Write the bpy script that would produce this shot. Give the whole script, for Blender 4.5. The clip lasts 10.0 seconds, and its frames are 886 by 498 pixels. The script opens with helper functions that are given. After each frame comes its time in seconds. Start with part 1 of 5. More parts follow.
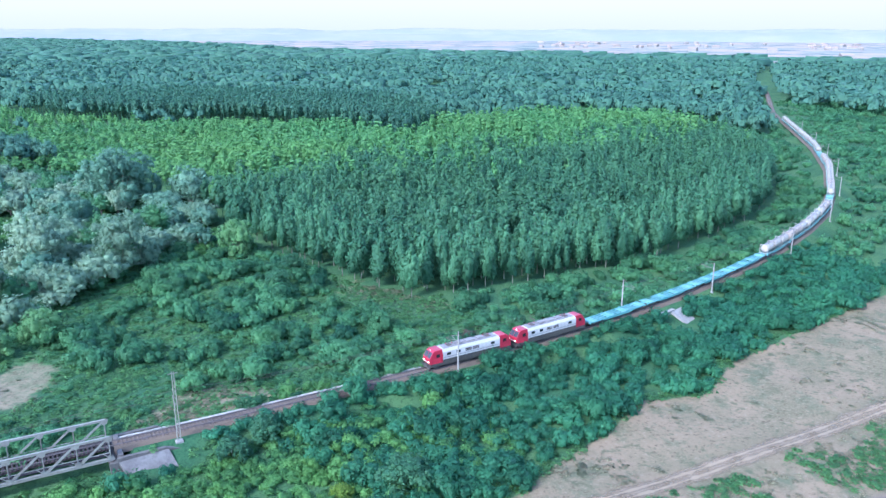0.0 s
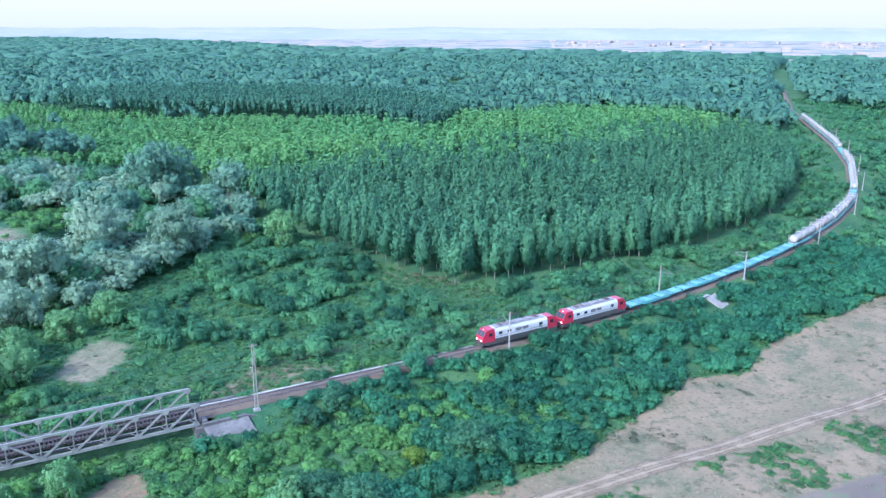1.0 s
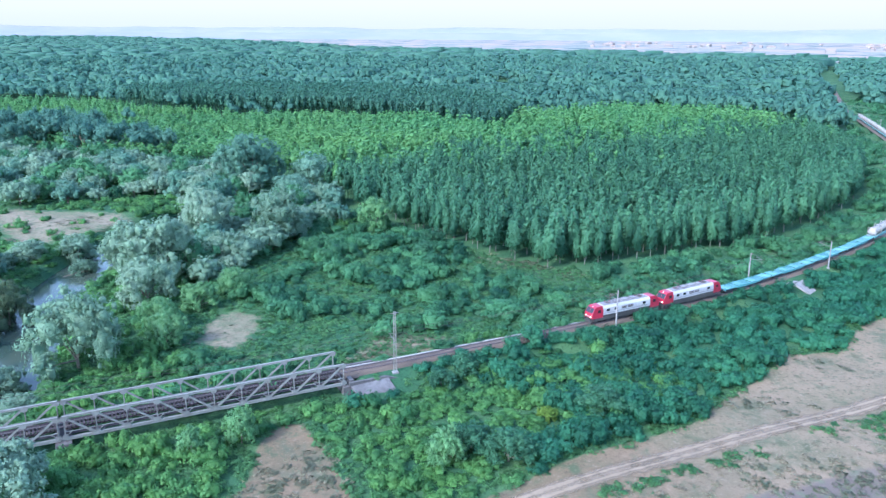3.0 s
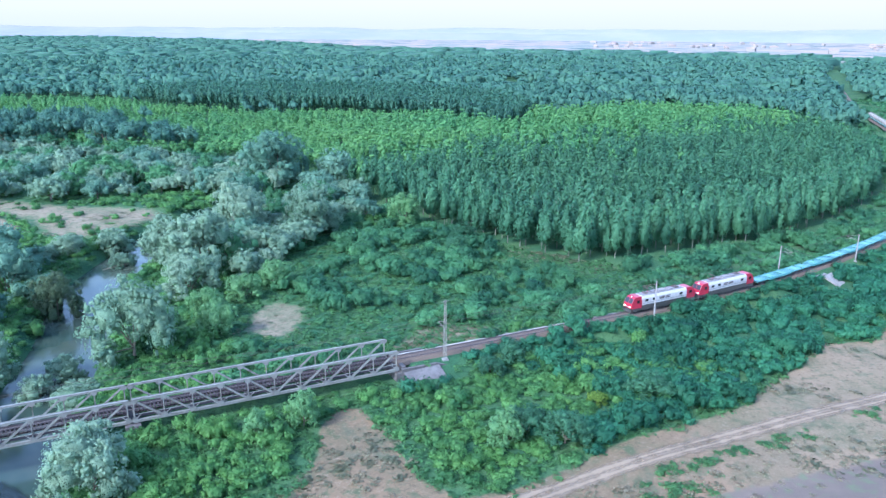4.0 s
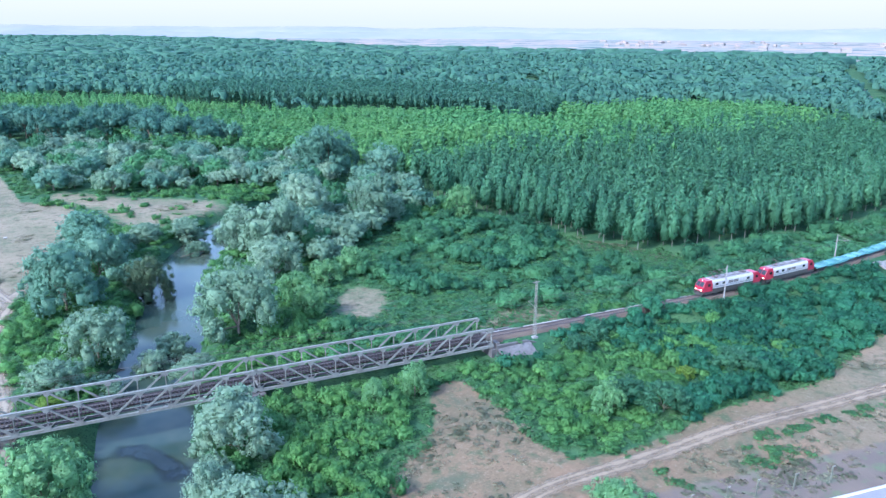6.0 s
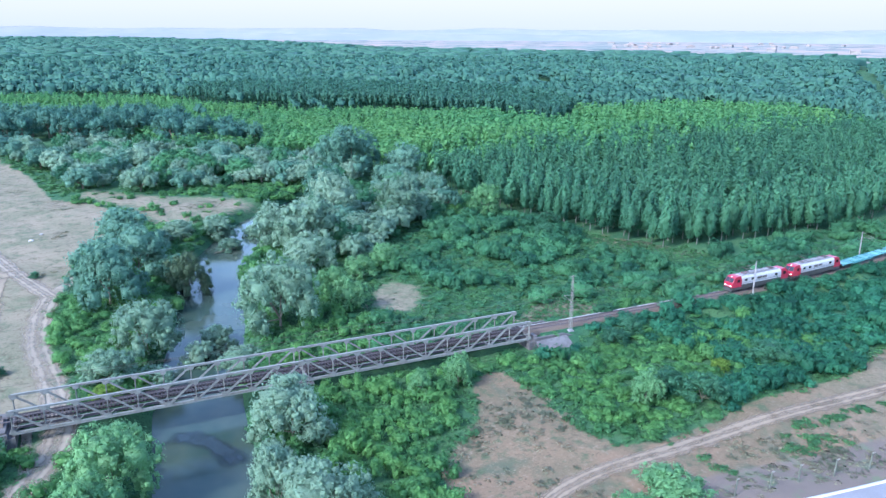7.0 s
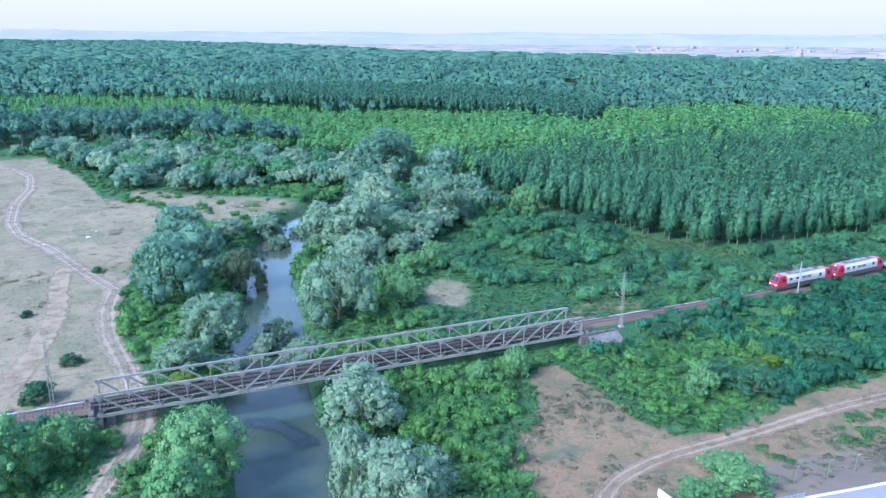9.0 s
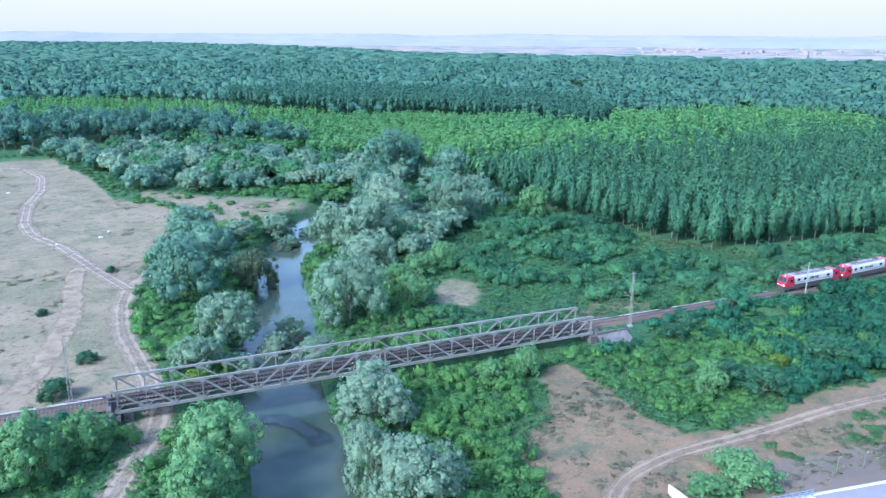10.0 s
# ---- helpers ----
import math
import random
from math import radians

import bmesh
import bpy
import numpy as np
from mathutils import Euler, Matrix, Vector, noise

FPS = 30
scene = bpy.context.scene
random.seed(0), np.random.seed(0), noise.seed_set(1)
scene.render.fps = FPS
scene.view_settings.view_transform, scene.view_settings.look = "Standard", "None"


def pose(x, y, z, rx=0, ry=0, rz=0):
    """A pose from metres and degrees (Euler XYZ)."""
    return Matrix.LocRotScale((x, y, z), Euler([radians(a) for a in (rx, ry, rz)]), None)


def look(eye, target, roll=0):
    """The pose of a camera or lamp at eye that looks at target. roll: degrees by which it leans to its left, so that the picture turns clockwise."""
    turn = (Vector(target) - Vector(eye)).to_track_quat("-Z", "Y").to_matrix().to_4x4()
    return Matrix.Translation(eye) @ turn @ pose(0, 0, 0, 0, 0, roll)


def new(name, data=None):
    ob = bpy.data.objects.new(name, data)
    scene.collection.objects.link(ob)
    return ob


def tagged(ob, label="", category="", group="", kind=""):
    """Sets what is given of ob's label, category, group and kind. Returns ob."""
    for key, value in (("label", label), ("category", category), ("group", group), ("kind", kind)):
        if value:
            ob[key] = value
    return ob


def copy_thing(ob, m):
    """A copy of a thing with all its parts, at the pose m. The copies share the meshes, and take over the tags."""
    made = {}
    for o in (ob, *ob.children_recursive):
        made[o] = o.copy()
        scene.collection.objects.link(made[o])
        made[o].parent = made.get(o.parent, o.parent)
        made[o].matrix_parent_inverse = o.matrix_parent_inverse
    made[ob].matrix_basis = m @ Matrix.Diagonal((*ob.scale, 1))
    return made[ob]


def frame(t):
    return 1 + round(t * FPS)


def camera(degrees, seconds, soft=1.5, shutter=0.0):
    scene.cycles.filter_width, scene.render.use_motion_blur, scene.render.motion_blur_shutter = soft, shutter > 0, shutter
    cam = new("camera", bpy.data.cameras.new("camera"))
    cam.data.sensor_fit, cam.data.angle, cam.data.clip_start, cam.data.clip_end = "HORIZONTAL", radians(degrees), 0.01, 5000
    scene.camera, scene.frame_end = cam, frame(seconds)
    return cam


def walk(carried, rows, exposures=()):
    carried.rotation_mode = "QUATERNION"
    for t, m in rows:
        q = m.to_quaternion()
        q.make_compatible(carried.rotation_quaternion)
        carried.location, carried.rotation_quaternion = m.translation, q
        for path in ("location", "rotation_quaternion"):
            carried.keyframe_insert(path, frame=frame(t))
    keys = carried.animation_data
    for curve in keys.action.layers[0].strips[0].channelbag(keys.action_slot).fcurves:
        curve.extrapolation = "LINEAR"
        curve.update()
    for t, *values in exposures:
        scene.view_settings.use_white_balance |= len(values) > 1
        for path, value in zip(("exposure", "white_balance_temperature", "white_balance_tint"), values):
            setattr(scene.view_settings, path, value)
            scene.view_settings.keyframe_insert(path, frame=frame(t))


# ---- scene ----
cam = camera(59.6, 10.0, soft=1.4)
PATH = [
    (0, (39.845, -120.676, 69.442), (40.779, -118.995, 68.895), 0.1),
    (0.5, (33.73, -122.709, 69.237), (34.653, -121.023, 68.687), 0.1),
    (1, (27.758, -124.511, 69.046), (28.67, -122.818, 68.496), 0.1),
    (1.5, (21.858, -125.975, 68.82), (22.747, -124.269, 68.27), 0.2),
    (2, (16.356, -126.885, 68.597), (17.218, -125.166, 68.046), 0.3),
    (2.5, (11.143, -127.24, 68.368), (11.989, -125.514, 67.818), 0.3),
    (4, (-4.178, -127.03, 67.175), (-3.337, -125.3, 66.627), 0.3),
    (4.5, (-9.441, -127.073, 66.948), (-8.6, -125.343, 66.4), 0.3),
    (5, (-14.558, -127.213, 66.75), (-13.717, -125.483, 66.202), 0.3),
    (5.5, (-19.308, -127.566, 66.598), (-18.474, -125.833, 66.048), 0.3),
    (7, (-31.73, -128.855, 66.152), (-30.916, -127.111, 65.606), 0.3),
    (7.5, (-34.984, -129.351, 66.141), (-34.183, -127.602, 65.597), 0.3),
    (8, (-37.63, -129.808, 66.172), (-36.843, -128.051, 65.629), 0.2),
    (8.5, (-39.58, -130.325, 66.229), (-38.802, -128.563, 65.689), 0.3),
    (9, (-41.037, -130.825, 66.304), (-40.268, -129.059, 65.766), 0.3),
    (9.5, (-42.07, -131.299, 66.377), (-41.306, -129.53, 65.841), 0.3),
    (10, (-42.937, -131.981, 66.403), (-42.179, -130.209, 65.869), 0.3),
]
walk(cam, [(t, look(eye, target, roll)) for t, eye, target, roll in PATH],
     [(0.0, 2.13, 5480, 12), (5.0, 2.12, 5480, 12), (7.0, 2.04, 5480, 12), (10.0, 2.02, 5480, 12)])

# ---------------------------------------------------------------- light
world = bpy.data.worlds.new("sky")
scene.world = world
world.use_nodes = True
wn = world.node_tree
sky = wn.nodes.new("ShaderNodeTexSky")
sky.sky_type, sky.sun_disc = "NISHITA", False
sky.sun_elevation, sky.sun_rotation = radians(42), radians(-110)
sky.air_density, sky.dust_density, sky.ozone_density, sky.altitude = 1.0, 1.0, 1.0, 50
wn.links.new(sky.outputs[0], wn.nodes["Background"].inputs[0])
wn.nodes["Background"].inputs[1].default_value = 0.15

sun = new("sun", bpy.data.lights.new("sun", "SUN"))
sun.data.energy, sun.data.angle, sun.data.color = 1.7, radians(12), (1.0, 0.96, 0.9)
sun.matrix_world = look((-94 * 0.8, -34 * 0.8, 78 * 0.8), (0, 0, 0))

# ---------------------------------------------------------------- materials


def material(name):
    m = bpy.data.materials.new(name)
    m.use_nodes = True
    return m, m.node_tree.nodes, m.node_tree.links, m.node_tree.nodes["Principled BSDF"]


def mixed(nodes, links, fac, a, b):
    """A colour mix; a and b are colours or sockets."""
    n = nodes.new("ShaderNodeMix")
    n.data_type = "RGBA"
    for socket, value in ((n.inputs[0], fac), (n.inputs[6], a), (n.inputs[7], b)):
        if isinstance(value, (int, float)):
            socket.default_value = value
        elif isinstance(value, tuple):
            socket.default_value = (*value, 1)
        else:
            links.new(value, socket)
    return n.outputs[2]


def ramped(nodes, links, value, low, high):
    n = nodes.new("ShaderNodeMapRange")
    n.inputs[1].default_value, n.inputs[2].default_value = low, high
    links.new(value, n.inputs[0])
    return n.outputs[0]


def noisy(nodes, links, scale, detail=4.0, rough=0.6, coords=None):
    n = nodes.new("ShaderNodeTexNoise")
    n.inputs["Scale"].default_value, n.inputs["Detail"].default_value = scale, detail
    n.inputs["Roughness"].default_value = rough
    if coords is None:
        coords = nodes.new("ShaderNodeNewGeometry").outputs["Position"]
    links.new(coords, n.inputs["Vector"])
    return n.outputs[0]


def solid(name, a, b, rough=0.6, metal=0.0, grain=3.0, patch=0.35, bump=0.1):
    """Colour a with patches and grain of b, at two scales, and a fine relief."""
    m, nodes, links, shader = material(name)
    coords = nodes.new("ShaderNodeTexCoord").outputs["Object"]
    big = ramped(nodes, links, noisy(nodes, links, patch, 3, 0.6, coords), 0.4, 0.65)
    fine = ramped(nodes, links, noisy(nodes, links, grain, 5, 0.7, coords), 0.45, 0.75)
    col = mixed(nodes, links, big, a, tuple((x + y) / 2 for x, y in zip(a, b)))
    col = mixed(nodes, links, fine, col, b)
    links.new(col, shader.inputs["Base Color"])
    shader.inputs["Roughness"].default_value, shader.inputs["Metallic"].default_value = rough, metal
    if bump:
        relief = nodes.new("ShaderNodeBump")
        relief.inputs["Strength"].default_value, relief.inputs["Distance"].default_value = bump, 0.05
        links.new(fine, relief.inputs["Height"])
        links.new(relief.outputs[0], shader.inputs["Normal"])
    return m


def foliage(name, dark, light, third, glow=0.3, spread=0.05, ragged_at=4.5, open_part=0.46, fleck=1.9):
    """Leaves: a tint for each plant, a tint for each spray, and drifts over many metres."""
    m, nodes, links, shader = material(name)
    own = nodes.new("ShaderNodeAttribute")
    own.attribute_name = "tint"
    island = nodes.new("ShaderNodeNewGeometry").outputs["Random Per Island"]
    ob_random = nodes.new("ShaderNodeObjectInfo").outputs["Random"]
    both = nodes.new("ShaderNodeMath")
    both.operation = "ADD"
    links.new(own.outputs["Fac"], both.inputs[0])
    links.new(ob_random, both.inputs[1])
    wrap = nodes.new("ShaderNodeMath")
    wrap.operation = "FRACT"
    links.new(both.outputs[0], wrap.inputs[0])
    drift = ramped(nodes, links, noisy(nodes, links, spread, 3), 0.38, 0.66)
    col = mixed(nodes, links, wrap.outputs[0], dark, light)
    half = nodes.new("ShaderNodeMath")
    half.operation = "MULTIPLY"
    half.inputs[1].default_value = 0.55
    links.new(drift, half.inputs[0])
    col = mixed(nodes, links, half.outputs[0], col, third)
    shade = nodes.new("ShaderNodeHueSaturation")
    links.new(col, shade.inputs["Color"])
    links.new(ramped(nodes, links, island, -fleck, 1.0), shade.inputs["Value"])
    links.new(shade.outputs[0], shader.inputs["Base Color"])
    shader.inputs["Roughness"].default_value = 0.65
    shader.inputs["Specular IOR Level"].default_value = 0.25
    thin = nodes.new("ShaderNodeBsdfTranslucent")
    links.new(shade.outputs[0], thin.inputs[0])
    blend = nodes.new("ShaderNodeMixShader")
    blend.inputs[0].default_value = glow
    links.new(shader.outputs[0], blend.inputs[1])
    links.new(thin.outputs[0], blend.inputs[2])
    if ragged_at:
        # gaps between the single leaves of a spray
        gap = noisy(nodes, links, ragged_at, 2, 0.7)
        step = nodes.new("ShaderNodeMath")
        step.operation = "LESS_THAN"
        step.inputs[1].default_value = open_part
        links.new(gap, step.inputs[0])
        clear_ = nodes.new("ShaderNodeBsdfTransparent")
        leafy = nodes.new("ShaderNodeMixShader")
        links.new(step.outputs[0], leafy.inputs[0])
        links.new(blend.outputs[0], leafy.inputs[1])
        links.new(clear_.outputs[0], leafy.inputs[2])
        blend = leafy
    links.new(blend.outputs[0], nodes["Material Output"].inputs[0])
    return m


LEAF_SCRUB = foliage("scrub_leaves", (0.022, 0.098, 0.059), (0.092, 0.269, 0.130), (0.111, 0.282, 0.112), 0.42, fleck=3.6)
LEAF_THICKET = foliage("thicket_leaves", (0.018, 0.092, 0.052), (0.064, 0.239, 0.121), (0.044, 0.194, 0.121), 0.4, fleck=3.6)
LEAF_LUSH = foliage("lush_leaves", (0.032, 0.128, 0.056), (0.122, 0.305, 0.106), (0.150, 0.335, 0.082), 0.42, 0.11, fleck=3.6)
LEAF_WILLOW = foliage("willow_leaves", (0.148, 0.262, 0.182), (0.260, 0.394, 0.280), (0.182, 0.318, 0.210), 0.42, ragged_at=4.6, open_part=0.43, fleck=3.4)
LEAF_GREY = foliage("dark_willow_leaves", (0.076, 0.190, 0.138), (0.172, 0.328, 0.236), (0.118, 0.256, 0.182), 0.4, ragged_at=4.6, open_part=0.43, fleck=3.4)
LEAF_OLIVE = foliage("olive_leaves", (0.095, 0.155, 0.085), (0.150, 0.215, 0.120), (0.105, 0.175, 0.105), 0.4)
LEAF_DARK = foliage("dark_tree_leaves", (0.058, 0.160, 0.128), (0.112, 0.255, 0.188), (0.080, 0.200, 0.155), 0.38)
LEAF_MIXED = foliage("mixed_bush_leaves", (0.025, 0.100, 0.055), (0.098, 0.262, 0.140), (0.072, 0.205, 0.120), 0.4)
LEAF_HERB = foliage("dry_herb_leaves", (0.125, 0.160, 0.096), (0.190, 0.215, 0.140), (0.165, 0.165, 0.112), 0.5)
LEAF_GRASS = foliage("meadow_grass_leaves", (0.062, 0.178, 0.074), (0.122, 0.280, 0.108), (0.098, 0.230, 0.092), 0.5)
LEAF_POPLAR = foliage("poplar_leaves", (0.026, 0.099, 0.061), (0.078, 0.211, 0.114), (0.066, 0.178, 0.084), 0.36, 0.012, 4.5, 0.40, 4.0)
LEAF_FRONT = foliage("poplar_edge_leaves", (0.029, 0.107, 0.064), (0.090, 0.241, 0.126), (0.058, 0.175, 0.098), 0.3, 0.05, 4.5, 0.42, 4.0)
# darkened overall, so the colour carries the shade on the block's front
LEAF_TALL = foliage("tall_poplar_leaves", (0.030, 0.100, 0.076), (0.066, 0.176, 0.116), (0.056, 0.152, 0.098), 0.35, 0.012, 2.0, 0.34, 5.0)
# distance haze over the far woods is mixed into this bluish leaf colour
LEAF_FOREST = foliage("hazed_forest_leaves", (0.038, 0.116, 0.094), (0.078, 0.196, 0.138), (0.064, 0.166, 0.112), 0.3, 0.011, 0, fleck=6.0)
LEAF_YELLOW = foliage("yellow_green_leaves", (0.17, 0.29, 0.05), (0.21, 0.33, 0.06), (0.129, 0.270, 0.066), 0.4)
LEAF_DEAD = foliage("withered_leaves", (0.115, 0.085, 0.072), (0.165, 0.130, 0.105), (0.100, 0.110, 0.075), 0.3, open_part=0.52)
LEAF_FRESH = foliage("fresh_leaves", (0.093, 0.244, 0.099), (0.194, 0.391, 0.178), (0.134, 0.302, 0.138), 0.42, ragged_at=4.6, open_part=0.43, fleck=3.4)
LEAF_YOUNG = foliage("young_poplar_leaves", (0.066, 0.206, 0.082), (0.112, 0.290, 0.110), (0.142, 0.305, 0.092), 0.4, 0.012, 2.2, 0.30, 6.0)
BARK = solid("bark", (0.12, 0.10, 0.08), (0.22, 0.19, 0.16), 0.9, grain=6)
BARK_PALE = solid("poplar_bark", (0.095, 0.105, 0.085), (0.15, 0.16, 0.135), 0.85, grain=5)
STEEL = solid("grey_bridge_paint", (0.200, 0.208, 0.196), (0.122, 0.117, 0.108), 0.55, 0.0, 2.2, 0.5)
STEEL_DARK = solid("rusty_steel", (0.06, 0.05, 0.05), (0.11, 0.08, 0.075), 0.7, 0.0, 3)
RAIL = solid("rail_steel", (0.070, 0.058, 0.060), (0.115, 0.098, 0.098), 0.45, 0.5, 4)
SLEEPER_WOOD = solid("sleeper_wood", (0.013, 0.010, 0.013), (0.032, 0.024, 0.028), 0.9, 0.0, 5)
SLEEPER_CONCRETE = solid("sleeper_concrete", (0.118, 0.090, 0.081), (0.074, 0.056, 0.053), 0.9, 0.0, 4)
CONCRETE = solid("weathered_concrete", (0.26, 0.255, 0.26), (0.135, 0.132, 0.137), 0.9, 0.0, 1.5, 0.25)
STONE_GREY = solid("cracked_stone", (0.140, 0.138, 0.146), (0.070, 0.068, 0.075), 0.95, 0.0, 1.2, 0.4, 0.4)
STONE_DARK = solid("stained_stone", (0.105, 0.102, 0.105), (0.060, 0.058, 0.060), 0.95, 0.0, 1.8, 0.4, 0.4)
WHITE_PAINT = solid("white_paint", (0.490, 0.490, 0.503), (0.374, 0.374, 0.388), 0.5, 0.0, 3)
BALLAST = solid("ballast", (0.086, 0.064, 0.050), (0.122, 0.096, 0.078), 0.95, 0.0, 7, 0.12, 0.5)
BALLAST_PALE = solid("pale_ballast", (0.42, 0.40, 0.385), (0.29, 0.27, 0.25), 0.95, 0.0, 6, 0.25, 0.5)
ASPHALT = solid("asphalt", (0.20, 0.20, 0.22), (0.14, 0.14, 0.155), 0.85, 0.0, 5, 0.15)
LOCO_RED = solid("red_paint", (0.30, 0.012, 0.040), (0.22, 0.015, 0.035), 0.35, 0.0, 2, bump=0.02)
LOCO_SILVER = solid("silver_paint", (0.420, 0.420, 0.445), (0.300, 0.296, 0.320), 0.35, 0.15, 1.5, bump=0.02)
LOCO_ROOF = solid("roof_grey", (0.20, 0.195, 0.21), (0.12, 0.115, 0.125), 0.6, 0.0, 2)
UNDERFRAME = solid("underframe_black", (0.025, 0.025, 0.028), (0.06, 0.055, 0.05), 0.7, 0.0, 3)
GLASS_DARK = solid("dark_window", (0.015, 0.02, 0.025), (0.03, 0.035, 0.04), 0.12, 0.0, 1, bump=0)
TURQUOISE = solid("turquoise_paint", (0.070, 0.230, 0.240), (0.115, 0.265, 0.280), 0.5, 0.0, 1.2)
TURQUOISE_PALE = solid("turquoise_deck", (0.105, 0.270, 0.285), (0.170, 0.310, 0.325), 0.6, 0.0, 1.0)
TURQUOISE_SHADED = solid("shaded_turquoise", (0.050, 0.165, 0.175), (0.085, 0.215, 0.230), 0.6, 0.0, 1.0)
TANK_WHITE = solid("tank_white", (0.300, 0.290, 0.282), (0.205, 0.176, 0.160), 0.45, 0.0, 0.9, 0.4)
TANK_BROWN = solid("tank_faded_pink", (0.252, 0.198, 0.186), (0.326, 0.292, 0.281), 0.5, 0.0, 0.9, 0.4)
RAILING_BLUE = solid("blue_grey_railing", (0.16, 0.24, 0.36), (0.22, 0.28, 0.36), 0.5, 0.2, 3)


def worn(name, a, b):
    """Bare earth that thins out raggedly towards its edges."""
    m = solid(name, a, b, 0.95, 0.0, 2.2, 0.1, 0.3)
    nodes, links = m.node_tree.nodes, m.node_tree.links
    own = nodes.new("ShaderNodeAttribute")
    own.attribute_name = "tint"
    n = noisy(nodes, links, 0.3, 5, 0.6)
    add = nodes.new("ShaderNodeMath")
    links.new(own.outputs["Fac"], add.inputs[0])
    links.new(n, add.inputs[1])
    gone = nodes.new("ShaderNodeMixShader")
    links.new(ramped(nodes, links, add.outputs[0], 0.62, 1.05), gone.inputs[0])
    links.new(nodes.new("ShaderNodeBsdfTransparent").outputs[0], gone.inputs[1])
    links.new(nodes["Principled BSDF"].outputs[0], gone.inputs[2])
    links.new(gone.outputs[0], nodes["Material Output"].inputs[0])
    return m


DIRT_ROAD = worn("dirt_road", (0.196, 0.150, 0.106), (0.156, 0.120, 0.086))
DIRT_PALE = worn("pale_dirt_road", (0.238, 0.200, 0.156), (0.192, 0.160, 0.122))
RUT = worn("wheel_rut", (0.232, 0.182, 0.130), (0.190, 0.148, 0.106))
RUT_PALE = worn("pale_wheel_rut", (0.250, 0.214, 0.170), (0.210, 0.178, 0.138))
RUT_FAINT = worn("faint_dirt", (0.228, 0.184, 0.134), (0.192, 0.158, 0.112))
GRAVEL = worn("fresh_gravel", (0.40, 0.38, 0.36), (0.28, 0.26, 0.24))
TARP = solid("blue_white_tarp", (0.45, 0.47, 0.62), (0.62, 0.62, 0.66), 0.6, 0.0, 1)
PLASTER = solid("pale_plaster", (0.235, 0.225, 0.215), (0.190, 0.175, 0.165), 0.9, 0.0, 0.3, 0.05, 0)
ROOF_TILE = solid("roof_tile", (0.30, 0.235, 0.215), (0.25, 0.20, 0.185), 0.9, 0.0, 0.3, 0.05, 0)
DRY_GRASS = foliage("dry_grass", (0.29, 0.25, 0.175), (0.25, 0.25, 0.16), (0.23, 0.235, 0.15), 0.45)
# the hills' base colour includes the bluish haze of distance
HILL_FAR = solid("hazed_hills", (0.190, 0.215, 0.250), (0.235, 0.245, 0.265), 1.0, 0.0, 0.004, 0.002, 0)

m, nodes, links, shader = material("headlight")
shader.inputs["Base Color"].default_value = (1, 0.9, 0.75, 1)
shader.inputs["Emission Color"].default_value = (1, 0.78, 0.5, 1)
shader.inputs["Emission Strength"].default_value = 1.6
HEADLIGHT = m

m, nodes, links, shader = material("river_water")
ripple = noisy(nodes, links, 1.3, 3, 0.5)
relief = nodes.new("ShaderNodeBump")
relief.inputs["Strength"].default_value, relief.inputs["Distance"].default_value = 0.10, 0.06
links.new(ripple, relief.inputs["Height"])
links.new(relief.outputs[0], shader.inputs["Normal"])
silt = ramped(nodes, links, noisy(nodes, links, 0.08, 3), 0.35, 0.65)
links.new(mixed(nodes, links, silt, (0.028, 0.052, 0.044), (0.052, 0.070, 0.054)), shader.inputs["Base Color"])
shader.inputs["Roughness"].default_value = 0.12
shader.inputs["IOR"].default_value = 1.33
WATER = m
# near-black colour that imitates the dimmer reflection of a wind slick
SLICK = worn("wind_slick", (0.012, 0.022, 0.028), (0.026, 0.040, 0.046))
SLICK.node_tree.nodes["Principled BSDF"].inputs["Roughness"].default_value = 0.18


# the ground: green growth, dry sandy field, grey dirt and far pale fields, by the cover stored in the sheet
m, nodes, links, shader = material("ground_cover")
cover = nodes.new("ShaderNodeAttribute")
cover.attribute_name = "cover"
split = nodes.new("ShaderNodeSeparateColor")
links.new(cover.outputs["Color"], split.inputs[0])
rag = noisy(nodes, links, 0.35, 6, 0.65)
fine = noisy(nodes, links, 2.2, 6, 0.7)
patch = noisy(nodes, links, 0.09, 4, 0.6)
wide = noisy(nodes, links, 0.004, 4, 0.6)


def ragged(weight, amount=0.9):
    """The edge of a cover, broken up by growth."""
    n = nodes.new("ShaderNodeMath")
    n.operation = "MULTIPLY_ADD"
    n.inputs[1].default_value, n.inputs[2].default_value = amount, -amount / 2
    links.new(rag, n.inputs[0])
    add = nodes.new("ShaderNodeMath")
    links.new(weight, add.inputs[0])
    links.new(n.outputs[0], add.inputs[1])
    return ramped(nodes, links, add.outputs[0], 0.38, 0.62)


green = mixed(nodes, links, ramped(nodes, links, patch, 0.4, 0.6), (0.03, 0.085, 0.045), (0.06, 0.125, 0.055))
green = mixed(nodes, links, ramped(nodes, links, fine, 0.5, 0.8), green, (0.052, 0.120, 0.056))
green = mixed(nodes, links, ramped(nodes, links, fine, 0.48, 0.36), green, (0.016, 0.045, 0.024))
broad = noisy(nodes, links, 0.16, 5, 0.62)
sand = mixed(nodes, links, ramped(nodes, links, patch, 0.4, 0.62), (0.180, 0.126, 0.084), (0.126, 0.104, 0.068))
sand = mixed(nodes, links, ramped(nodes, links, fine, 0.5, 0.8), sand, (0.220, 0.160, 0.104))
sand = mixed(nodes, links, ramped(nodes, links, broad, 0.51, 0.66), sand, (0.088, 0.096, 0.064))
